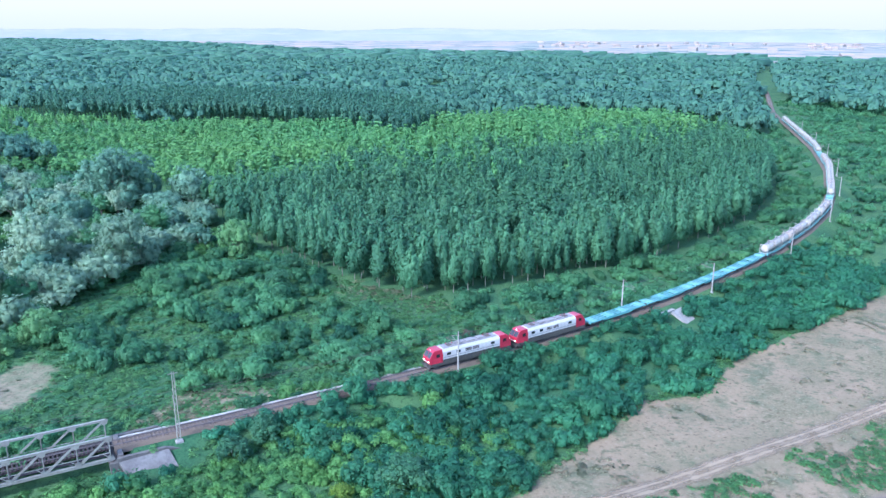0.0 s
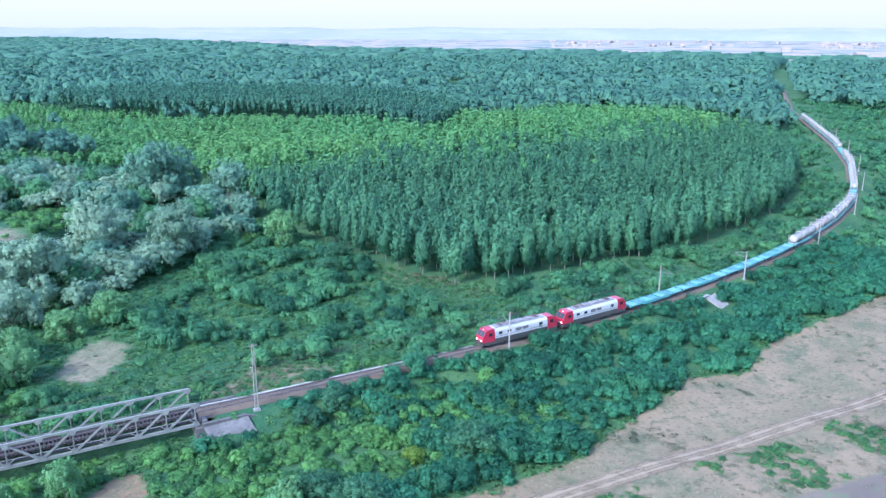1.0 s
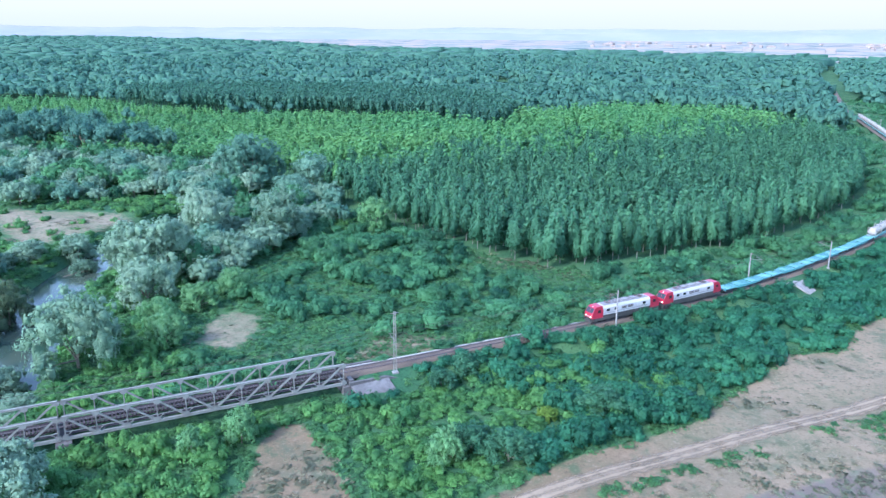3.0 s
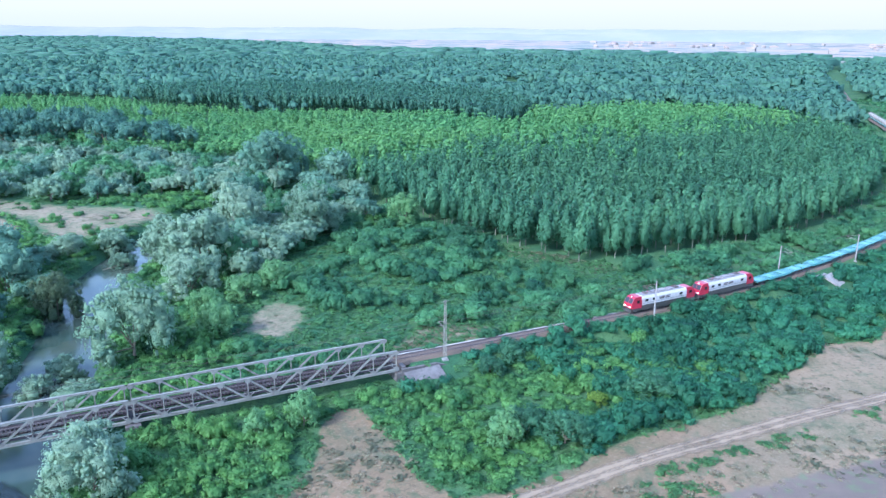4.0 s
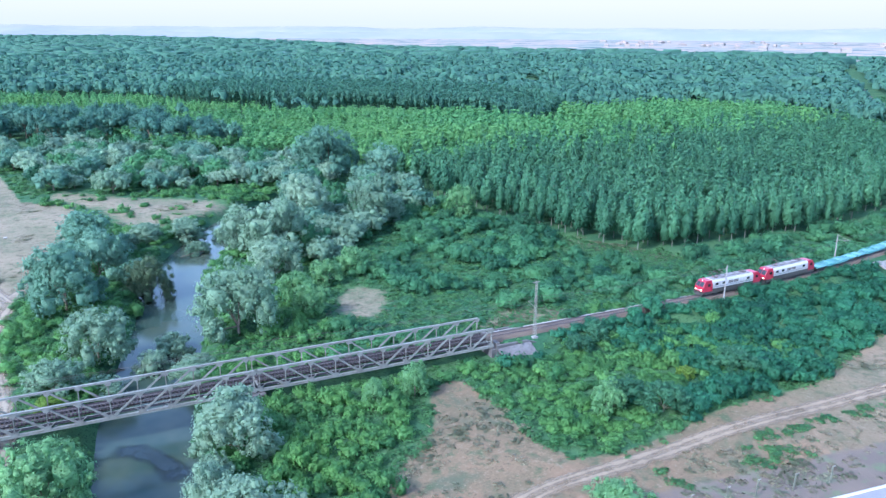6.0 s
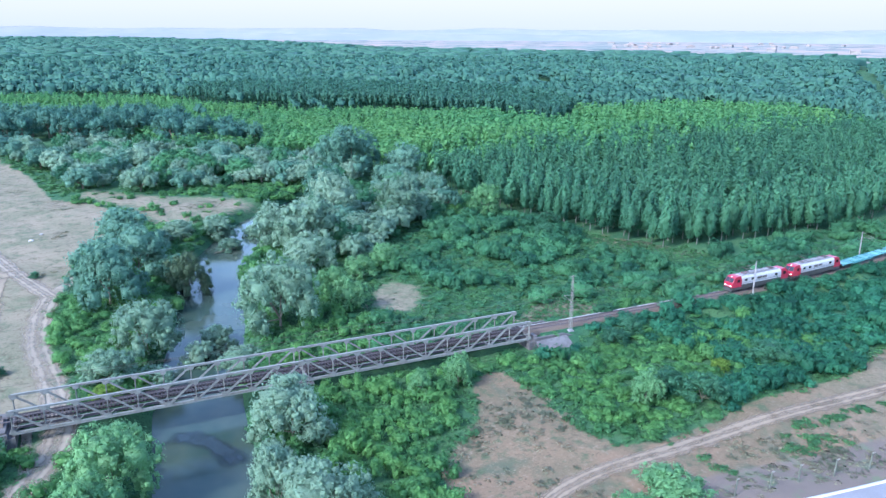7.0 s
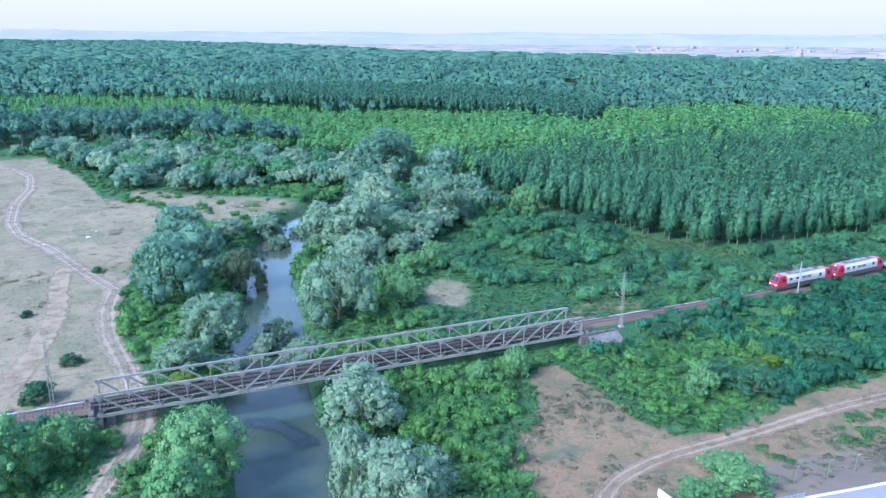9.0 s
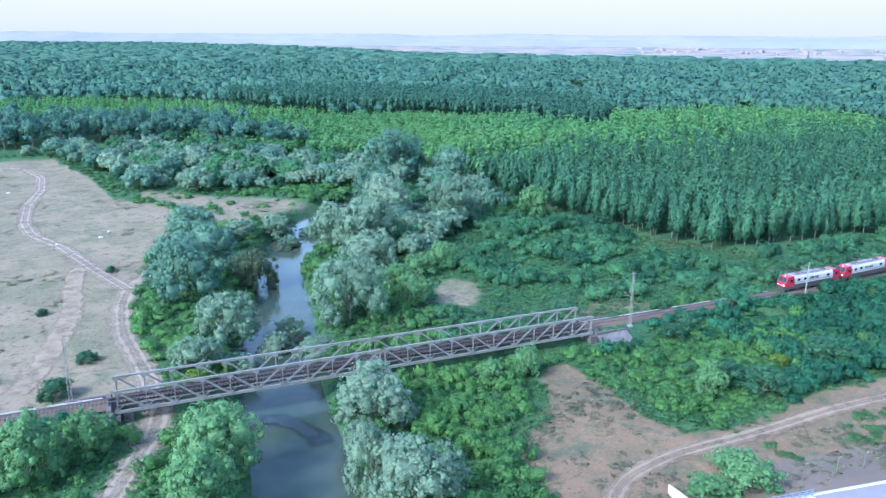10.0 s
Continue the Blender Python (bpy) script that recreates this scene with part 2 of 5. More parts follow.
sand = mixed(nodes, links, ramped(nodes, links, rag, 0.53, 0.66), sand, (0.070, 0.090, 0.052))
grey = mixed(nodes, links, ramped(nodes, links, patch, 0.42, 0.6), (0.125, 0.104, 0.092), (0.155, 0.126, 0.106))
grey = mixed(nodes, links, ramped(nodes, links, rag, 0.52, 0.7), grey, (0.11, 0.145, 0.085))
# pale far fields, with the haze of distance taken into their colour
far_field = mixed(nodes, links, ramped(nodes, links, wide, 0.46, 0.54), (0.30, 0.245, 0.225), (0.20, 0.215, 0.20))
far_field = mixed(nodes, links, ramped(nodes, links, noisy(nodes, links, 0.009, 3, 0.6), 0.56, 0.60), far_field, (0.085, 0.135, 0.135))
hay = mixed(nodes, links, ramped(nodes, links, patch, 0.4, 0.62), (0.212, 0.182, 0.134), (0.146, 0.142, 0.096))
hay = mixed(nodes, links, ramped(nodes, links, broad, 0.50, 0.65), hay, (0.108, 0.124, 0.078))
hay = mixed(nodes, links, ramped(nodes, links, fine, 0.5, 0.8), hay, (0.215, 0.185, 0.140))
hay = mixed(nodes, links, ramped(nodes, links, rag, 0.54, 0.68), hay, (0.085, 0.082, 0.055))
sand = mixed(nodes, links, cover.outputs["Alpha"], sand, hay)
crumb = noisy(nodes, links, 1.1, 6, 0.75)
sand = mixed(nodes, links, ramped(nodes, links, crumb, 0.56, 0.70), sand, (0.220, 0.180, 0.140))
sand = mixed(nodes, links, ramped(nodes, links, crumb, 0.45, 0.34), sand, (0.088, 0.070, 0.050))
col = mixed(nodes, links, ragged(split.outputs[0]), green, sand)
col = mixed(nodes, links, ragged(split.outputs[1]), col, grey)
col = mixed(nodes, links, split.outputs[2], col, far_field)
links.new(col, shader.inputs["Base Color"])
shader.inputs["Roughness"].default_value = 0.95
shader.inputs["Specular IOR Level"].default_value = 0.1
relief = nodes.new("ShaderNodeBump")
relief.inputs["Strength"].default_value, relief.inputs["Distance"].default_value = 0.5, 0.15
links.new(fine, relief.inputs["Height"])
links.new(relief.outputs[0], shader.inputs["Normal"])
GROUND = m

# ---------------------------------------------------------------- plan of the place

TRACK = np.array([(-900, 0), (-300, 0.3), (-60, 0.4), (60, 0.4), (90, 0.6), (108, 1.1), (128, 2.0), (145, 3.6), (160, 6.0), (179, 9.6), (206, 16.1), (232, 23.9), (264, 36.5), (294, 51),
                  (322, 69), (373, 106), (427, 153), (490, 215), (573, 297), (760, 455), (1010, 664), (1343, 910), (2022, 1376), (3000, 2050)], float)
RIVER = np.array([(160, 215), (95, 185), (45, 165), (20, 136), (8, 112), (1, 97), (-6, 74), (-8.5, 50), (-16, 18), (-18.5, 2), (-19.5, -12), (-20.5, -24), (-22.5, -36),
                  (-27, -60), (-32, -110), (-38, -200)], float)
WEST_ROAD = np.array([(-53, -40), (-48, -26), (-44, -15), (-41, -7), (-40, 2), (-42, 21), (-45, 41), (-45, 59), (-43, 72)], float)
WEST_BRANCH = np.array([(-43, 72), (-51, 93), (-60, 123), (-70, 145), (-74, 164), (-75, 194), (-72, 222), (-74, 258), (-83, 286), (-110, 300)], float)
EAST_BRANCH = np.array([(-43, 72), (-38, 84), (-31, 104), (-25, 135)], float)
FOOTPATH = np.array([(-45.2, 2), (-45.3, -4), (-45.2, -9), (-45.0, -14), (-46.0, -19)], float)
FAINT_TRACK = np.array([(-54, 98), (-56, 90), (-56, 57), (-60, 31), (-64, 16)], float)
SOUTH_ROAD = np.array([(230, -49), (172, -48), (128, -47), (87, -45.5), (62, -45.5), (45, -46.5), (32, -46.5), (23, -48.5), (17, -53), (13, -60), (11, -70)], float)
SOUTH_FIELD = [(360, 15), (280, 0), (234, -10), (208, -14), (165, -20), (149, -28), (136, -24), (124, -30), (107, -35), (99, -39), (73, -39.5), (59, -42),
               (47, -43.5), (40, -42), (37, -35), (38, -19), (36, -9), (32, -9.5), (28, -14), (25.5, -22), (21, -28), (15, -32), (11, -37), (10, -46), (2, -75), (400, -75)]
WEST_FIELD = [(-400, 320), (-74, 318), (-56, 259), (-45, 195), (-30, 180), (-22, 160), (-40, 84), (-46, 60), (-43.5, 30), (-42, 14), (-43, 7), (-47, 4.6), (-65, 5.2), (-400, 8)]
CLEARING = [(24, 33), (30, 46), (36, 52), (43, 44), (40, 34), (33, 25)]
GLADE = [(110, 72), (107, 56), (109, 44), (118, 35), (131, 36), (128, 44), (121, 58), (116, 72)]
ROUGH = [(48, 4.5), (50, 9), (56, 17), (62, 21), (73, 19), (86, 8), (70, 4.5)]
FAR_CLEARING = [(-40, 200), (-20, 165), (-14, 140), (-4, 130), (8, 140), (26, 154), (22, 170), (-8, 190), (-30, 212)]
POPLARS = [(103, 130), (107, 100), (113, 78), (117, 62), (124, 47), (137, 44), (166, 41), (197, 42), (233, 51), (266, 63), (308, 84), (340, 112), (385, 150),
           (425, 206), (445, 296), (400, 343), (292, 340), (240, 268), (226, 350), (186, 416), (130, 446), (60, 440), (-20, 400), (5, 330), (30, 285), (85, 255), (100, 190)]

FAR_POPLARS = [(-270, 480), (-20, 432), (60, 452), (124, 458), (88, 495), (56, 540), (30, 600), (-60, 662), (-290, 664)]
TALL_POPLARS = [(243, 290), (234, 362), (194, 428), (138, 462), (100, 498), (66, 540), (52, 585), (130, 610), (230, 560), (310, 470), (302, 352)]


def resample(line, step):
    d = np.r_[0, np.cumsum(np.hypot(*np.diff(line, axis=0).T))]
    s = np.arange(0, d[-1], step)
    return np.c_[np.interp(s, d, line[:, 0]), np.interp(s, d, line[:, 1])]


def smooth_line(line, step=2.0, passes=6):
    p = resample(np.asarray(line, float), step)
    for _ in range(passes):
        p[1:-1] = (p[:-2] + 2 * p[1:-1] + p[2:]) / 4
    return p


def from_line(x, y, line):
    """The distance of each point from a line of segments."""
    best = np.full(x.shape, 1e9)
    for (ax, ay), (bx, by) in zip(line[:-1], line[1:]):
        dx, dy = bx - ax, by - ay
        u = np.clip(((x - ax) * dx + (y - ay) * dy) / (dx * dx + dy * dy), 0, 1)
        best = np.minimum(best, np.hypot(x - ax - u * dx, y - ay - u * dy))
    return best


def in_area(x, y, area):
    """Positive inside the area, in metres from its edge."""
    inside = np.zeros(x.shape, bool)
    ring = np.array(list(area) + [area[0]], float)
    for (ax, ay), (bx, by) in zip(ring[:-1], ring[1:]):
        cross = (ay > y) != (by > y)
        inside ^= cross & (x < (bx - ax) * (y - ay) / (by - ay + 1e-12) + ax)
    d = from_line(x, y, ring)
    return np.where(inside, d, -d)


def smooth(u):
    u = np.clip(u, 0, 1)
    return u * u * (3 - 2 * u)


TRACK_S = smooth_line(TRACK[2:20], 4.0, 12)
RIVER_S = smooth_line(RIVER, 3.0, 6)
RAIL_Z = 6.35


def ground_z(x, y):
    x, y = np.asarray(x, float), np.asarray(y, float)
    z = 3.0 + 0.35 * np.sin(x * 0.043 + 1.3) * np.sin(y * 0.051) + 0.15 * np.sin(x * 0.19 + y * 0.13)
    far = np.hypot(x, y)
    z = z + 6 * smooth((far - 2200) / 2500)
    z = z + 0.9 * smooth((-56 - y - 0.11 * (x - 50)) / 8) * (x > -10)
    d = from_line(x, y, TRACK_S)
    bank = smooth((7.4 - d) / 5.0)
    z = np.where(np.abs(x) < 50, z, z + (RAIL_Z - 0.78 - z) * bank)
    r = from_line(x, y, RIVER_S)
    return np.minimum(z, -1.6 + 4.8 * smooth((r - 5.0) / 7.5) + 100 * (r > 14))


# ---------------------------------------------------------------- making meshes


def mesh_np(name, verts, quads, mat, tint=None, normals=None):
    me = bpy.data.meshes.new(name)
    verts, quads = np.asarray(verts, np.float32), np.asarray(quads, np.int32)
    n = quads.shape[1]
    me.vertices.add(len(verts))
    me.vertices.foreach_set("co", verts.ravel())
    me.loops.add(quads.size)
    me.loops.foreach_set("vertex_index", quads.ravel())
    me.polygons.add(len(quads))
    me.polygons.foreach_set("loop_start", np.arange(0, quads.size, n, dtype=np.int32))
    if tint is not None:
        me.attributes.new("tint", "FLOAT", "POINT").data.foreach_set("value", np.asarray(tint, np.float32))
    me.update(calc_edges=True)
    if normals is not None:
        me.normals_split_custom_set_from_vertices(np.asarray(normals, np.float32))
    me.materials.append(mat)
    return me


def part(name, bm, mat, parent=None, label=""):
    """A bmesh or a mesh as one object, under a thing or a part."""
    if isinstance(bm, bmesh.types.BMesh):
        me = bpy.data.meshes.new(name)
        bm.to_mesh(me)
        bm.free()
        me.materials.append(mat)
    else:
        me = bm
    ob = new(name, me)
    ob.parent = parent
    if label:
        tagged(ob, label)
    return ob


def box(bm, x0, y0, z0, x1, y1, z1, bevel=0.0):
    made = bmesh.ops.create_cube(bm, size=1.0, matrix=Matrix.LocRotScale(((x0 + x1) / 2, (y0 + y1) / 2, (z0 + z1) / 2), None, (x1 - x0, y1 - y0, z1 - z0)))
    if bevel:
        edges = {e for v in made["verts"] for e in v.link_edges}
        bmesh.ops.bevel(bm, geom=list(edges), offset=bevel, segments=2, affect="EDGES", profile=0.5)
    return bm


def beam(bm, a, b, w, h):
    """A rolled bar of width w and height h from a to b."""
    a, b = Vector(a), Vector(b)
    d = b - a
    q = d.to_track_quat("X", "Z").to_matrix().to_4x4()
    bmesh.ops.create_cube(bm, size=1.0, matrix=Matrix.Translation((a + b) / 2) @ q @ Matrix.Diagonal((d.length, w, h, 1)))
    return bm


def tube(bm, a, b, r0, r1=None, n=10):
    a, b = Vector(a), Vector(b)
    d = b - a
    q = d.to_track_quat("Z", "Y").to_matrix().to_4x4()
    bmesh.ops.create_cone(bm, cap_ends=True, segments=n, radius1=r0, radius2=r0 if r1 is None else r1, depth=d.length,
                          matrix=Matrix.Translation((a + b) / 2) @ q)
    return bm


def prism(bm, outline, y0, y1):
    """An outline in x and z, drawn out from y0 to y1."""
    a = [bm.verts.new((x, y0, z)) for x, z in outline]
    b = [bm.verts.new((x, y1, z)) for x, z in outline]
    bm.faces.new(a)
    bm.faces.new(b[::-1])
    for i in range(len(a)):
        j = (i + 1) % len(a)
        bm.faces.new((a[j], a[i], b[i], b[j]))
    bmesh.ops.recalc_face_normals(bm, faces=bm.faces)
    return bm


def ribbon(line, widths, lift, zfun=None):
    """A strip along a line; widths are offsets to its left, from right to left."""
    t = np.gradient(line, axis=0)
    t /= np.linalg.norm(t, axis=1)[:, None]
    nrm = np.c_[-t[:, 1], t[:, 0]]
    v, m_ = [], len(widths)
    for w, l in zip(widths, lift):
        p = line + nrm * np.asarray(w)[..., None] if np.ndim(w) else line + nrm * w
        z = (ground_z(p[:, 0], p[:, 1]) if zfun is None else np.full(len(p), zfun)) + l
        v.append(np.c_[p, z])
    v = np.stack(v, 1).reshape(-1, 3)
    i = np.arange(len(line) - 1)[:, None] * m_ + np.arange(m_ - 1)[None]
    i = i.ravel()
    return v, np.c_[i, i + m_, i + m_ + 1, i + 1][:, ::-1]


# ---------------------------------------------------------------- ground, water, roads


def axis(lo, hi, step, out_lo, out_hi):
    mid = np.arange(lo, hi + 0.1, step)
    grow = step * 1.16 ** np.arange(1, 60)
    up = hi + np.cumsum(grow)
    dn = lo - np.cumsum(grow)
    return np.r_[out_lo, dn[dn > out_lo][::-1], mid, up[up < out_hi], out_hi]


gx, gy = axis(-100, 300, 2.0, -4700, 4700), axis(-80, 170, 1.6, -1200, 4800)
X, Y = np.meshgrid(gx, gy)
fx, fy = X.ravel(), Y.ravel()
nx = len(gx)
k = (np.arange(len(gy) - 1)[:, None] * nx + np.arange(nx - 1)[None]).ravel()
ground_me = mesh_np("ground", np.c_[fx, fy, ground_z(fx, fy)], np.c_[k, k + 1, k + nx + 1, k + nx], GROUND)
dry = np.maximum.reduce([k_ * smooth(in_area(fx, fy, a) / w + 0.5) for a, w, k_ in ((SOUTH_FIELD, 3.0, 1.0), (WEST_FIELD, 5.0, 1.0), (CLEARING, 9.0, 0.66), (GLADE, 5.0, 0.36), (ROUGH, 6.0, 0.58), (FAR_CLEARING, 14.0, 0.64))])
dry = np.where(fy < -75, 0.4, dry)
dirt = smooth((-51.5 - fy - 0.10 * (fx - 40)) / 4) * smooth((fx - 25) / 20) * 0.8
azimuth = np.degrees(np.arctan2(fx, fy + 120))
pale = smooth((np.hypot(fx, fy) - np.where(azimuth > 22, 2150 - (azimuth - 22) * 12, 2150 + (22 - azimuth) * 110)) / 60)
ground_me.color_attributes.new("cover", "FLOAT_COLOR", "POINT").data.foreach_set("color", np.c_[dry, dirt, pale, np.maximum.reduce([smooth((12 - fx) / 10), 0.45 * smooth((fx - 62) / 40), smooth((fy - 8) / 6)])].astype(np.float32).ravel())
ground_me.polygons.foreach_set("use_smooth", np.ones(len(ground_me.polygons), bool))
tagged(part("ground", ground_me, GROUND), "flat river plain of green growth and dry pale fields", "ground", kind="structure")

v, f = ribbon(RIVER_S, (-11, -5, 0, 5, 11), (0, 0, 0, 0, 0), 0.0)
tagged(part("water", mesh_np("water", v, f, WATER), WATER), "calm grey-green river winding below the bridge", "river", kind="structure")


def dirt_track(name, line, half, label, ruts=True, rut=None):
    rut = rut or RUT
    base = {RUT_PALE: DIRT_PALE, RUT_FAINT: RUT_FAINT}.get(rut, DIRT_ROAD)
    line = smooth_line(line, 1.5, 5)
    rng = np.random.default_rng(len(line))
    wob = np.convolve(rng.normal(0, 0.5, len(line) + 8), np.ones(9) / 9, "valid")
    w = half * 1.35
    v, f = ribbon(line, (-w + wob, -half * 0.75, 0, half * 0.75, w + wob), (0.04, 0.08, 0.10, 0.08, 0.04))
    road = tagged(part(name, mesh_np(name, v, f, base, np.tile((0.05, 0.5, 0.45, 0.5, 0.05), len(line))), base), label, "dirt road", kind="structure")
    if ruts:
        for side in (-1, 1):
            c = side * half * 0.45
            v, f = ribbon(line, (c - half * 0.46 - 0.4 * wob, c, c + half * 0.46 + 0.3 * wob), (0.11, 0.12, 0.11))
            part("wheel_rut", mesh_np("wheel_rut", v, f, rut, np.tile((0.12, 0.58, 0.12), len(line))), rut, road)


dirt_track("dirt_road_west", WEST_ROAD, 2.5, "pale trodden dirt road passing under the bridge", True, RUT_PALE)
dirt_track("dirt_road_branch", WEST_BRANCH, 2.2, "pale dirt road winding over a dry field", True, RUT_PALE)
dirt_track("dirt_road_spur", EAST_BRANCH, 1.8, "short pale dirt spur beside the trees", False, RUT_PALE)
dirt_track("dirt_road_faint", FAINT_TRACK, 2.4, "faint worn track in dry grass", False, RUT_FAINT)
dirt_track("footpath", FOOTPATH, 0.8, "narrow trodden footpath beside the abutment", False, RUT_PALE)
dirt_track("dirt_road_south", SOUTH_ROAD, 1.7, "sandy farm road with two pale wheel ruts")

# the paved road by the verge
edge = np.array([(-20, -57.5), (43, -64.2), (56, -66), (79, -68.3), (160, -77), (400, -103)], float)
edge = smooth_line(edge, 3.0, 3)
v, f = ribbon(edge, (-13, -12.9, -0.3, 0.0, 0.25), (0.0, 0.12, 0.12, 0.10, -0.5), 4.0)
tagged(part("road", mesh_np("road", v, f, ASPHALT), ASPHALT), "grey asphalt road with a pale edge", "road", kind="structure")
v, f = ribbon(edge, (-0.36, -0.33, -0.1, 0.16, 0.2), (0.1, 0.2, 0.21, 0.2, -0.3), 4.0)
tagged(part("kerb", mesh_np("kerb", v, f, WHITE_PAINT), WHITE_PAINT), "whitish concrete kerb along the asphalt road", "kerb", kind="structure")

# pale hazy sky low over the skyline
m, nodes, links, shader = material("hazy_sky")
glow_ = nodes.new("ShaderNodeEmission")
height = nodes.new("ShaderNodeSeparateXYZ")
links.new(nodes.new("ShaderNodeNewGeometry").outputs["Position"], height.inputs[0])
haze = ramped(nodes, links, height.outputs[2], 60.0, 260.0)
links.new(mixed(nodes, links, haze, (0.208, 0.216, 0.226), (0.246, 0.239, 0.219)), glow_.inputs[0])
links.new(glow_.outputs[0], nodes["Material Output"].inputs[0])
az = np.radians(np.linspace(-45, 90, 120))
v = np.stack([np.c_[np.sin(az) * 4880, np.cos(az) * 4880 - 120, np.full(120, z_)] for z_ in (0.0, 450.0)], 1).reshape(-1, 3)
i = np.arange(119) * 2
tagged(part("backdrop_sky", mesh_np("backdrop_sky", v, np.c_[i, i + 2, i + 3, i + 1], m), m), "pale hazy sky above the skyline", "sky", kind="structure")

# far rise of land on the skyline, with haze painted into its blue-grey
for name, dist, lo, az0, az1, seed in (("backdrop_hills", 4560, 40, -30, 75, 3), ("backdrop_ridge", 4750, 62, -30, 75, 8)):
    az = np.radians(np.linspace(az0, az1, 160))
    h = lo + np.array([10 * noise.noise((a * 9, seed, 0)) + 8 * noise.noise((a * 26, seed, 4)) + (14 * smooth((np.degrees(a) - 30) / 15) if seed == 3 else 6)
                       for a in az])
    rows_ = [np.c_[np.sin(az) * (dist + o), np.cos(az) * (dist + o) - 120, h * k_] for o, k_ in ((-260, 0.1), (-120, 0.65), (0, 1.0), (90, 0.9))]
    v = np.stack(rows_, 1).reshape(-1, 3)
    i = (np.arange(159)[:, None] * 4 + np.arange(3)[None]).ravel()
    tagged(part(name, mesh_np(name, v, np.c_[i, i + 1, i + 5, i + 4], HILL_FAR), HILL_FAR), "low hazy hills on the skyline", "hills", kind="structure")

# ---------------------------------------------------------------- plants


def ball_quads(n):
    """A cube of n x n faces a side, blown up to a ball."""
    pts, quads, index = [], [], {}

    def at(p):
        key = tuple(round(c, 4) for c in p)
        if key not in index:
            index[key] = len(pts)
            pts.append(key)
        return index[key]
    for ax in range(3):
        for side in (-1, 1):
            for i in range(n):
                for j in range(n):
                    q = []
                    for a, b in ((0, 0), (1, 0), (1, 1), (0, 1)):
                        p = [0, 0, 0]
                        p[ax], p[(ax + 1) % 3], p[(ax + 2) % 3] = side, 2 * (i + a) / n - 1, 2 * (j + b) / n - 1
                        q.append(at(p))
                    quads.append(q if side > 0 else q[::-1])
    p = np.array(pts, float)
    return p / np.linalg.norm(p, axis=1)[:, None], np.array(quads)


BALL_1 = ball_quads(1)


def unit(v):
    return v / (np.linalg.norm(v, axis=-1, keepdims=True) + 1e-9)


def sprays(rng, lobes, count, size, stretch=1.0, low=-0.35, jitter=0.34, loose=(0.80, 1.24), hang=-1.0, sparkle=0.28, lift=0.12):
    """Small leaf sprays over lobes (centre and three radii): uneven four-cornered pieces that face mostly outwards,
    with the roundness of their clump and of the whole crown in their normals."""
    lobes = np.asarray(lobes, float)
    area = (lobes[:, 3] * lobes[:, 5]) ** 0.9
    pick = rng.choice(len(lobes), count, p=area / area.sum())
    d = rng.normal(size=(count * 3, 3))
    d /= np.linalg.norm(d, axis=1)[:, None]
    d = d[d[:, 2] > low][:count]
    pick = pick[:len(d)]
    c, r = lobes[pick, :3], lobes[pick, 3:]
    pos = c + d * r * rng.uniform(*loose, (len(d), 1))
    nrm = unit(d / r + (rng.normal(0, jitter, d.shape) + (0, 0, 0.35)) / r.mean(1)[:, None])
    down = np.array([0, 0, hang]) + rng.normal(0, 0.45, d.shape)
    t = unit(down - (down * nrm).sum(1)[:, None] * nrm)
    b = np.cross(nrm, t)
    s = size * rng.uniform(0.55, 1.25, (len(d), 1))
    corner = [(-1, -0.25), (0.1, -0.9), (1, 0.2), (-0.15, 0.85)]
    v = np.stack([pos + t * s * (stretch * u + rng.normal(0, 0.12)) + b * s * (w + rng.normal(0, 0.12)) + nrm * s * rng.uniform(-0.25, 0.25, (len(d), 1))
                  for u, w in corner], 1)
    mid = np.average(lobes[:, :3], axis=0, weights=area)
    soft = unit(0.75 * unit(d / r) + 0.45 * unit(pos - mid) + (0, 0, lift) + rng.normal(0, sparkle, d.shape))
    return v.reshape(-1, 3), np.arange(len(d) * 4).reshape(-1, 4), np.repeat(soft, 4, axis=0)


def joined(*pieces):
    vs, fs, ns, n = [], [], [], 0
    for v, f, nr in pieces:
        vs.append(v)
        fs.append(f + n)
        ns.append(nr)
        n += len(v)
    return np.concatenate(vs), np.concatenate(fs), np.concatenate(ns)


def crown(rng, lobes, count, size, core=0.68, lift=0.12, **more):
    ball = BALL_1
    cores = []
    for x, y, z, rx, ry, rz in lobes:
        v = ball[0] * (1 + rng.normal(0, 0.14, (len(ball[0]), 1)))
        cores.append((v * np.array([rx, ry, rz]) * core + (x, y, z), ball[1], unit(unit(ball[0] / (rx, ry, rz)) + (0, 0, lift))))
    return joined(sprays(rng, lobes, count, size, lift=lift, **more), *cores)


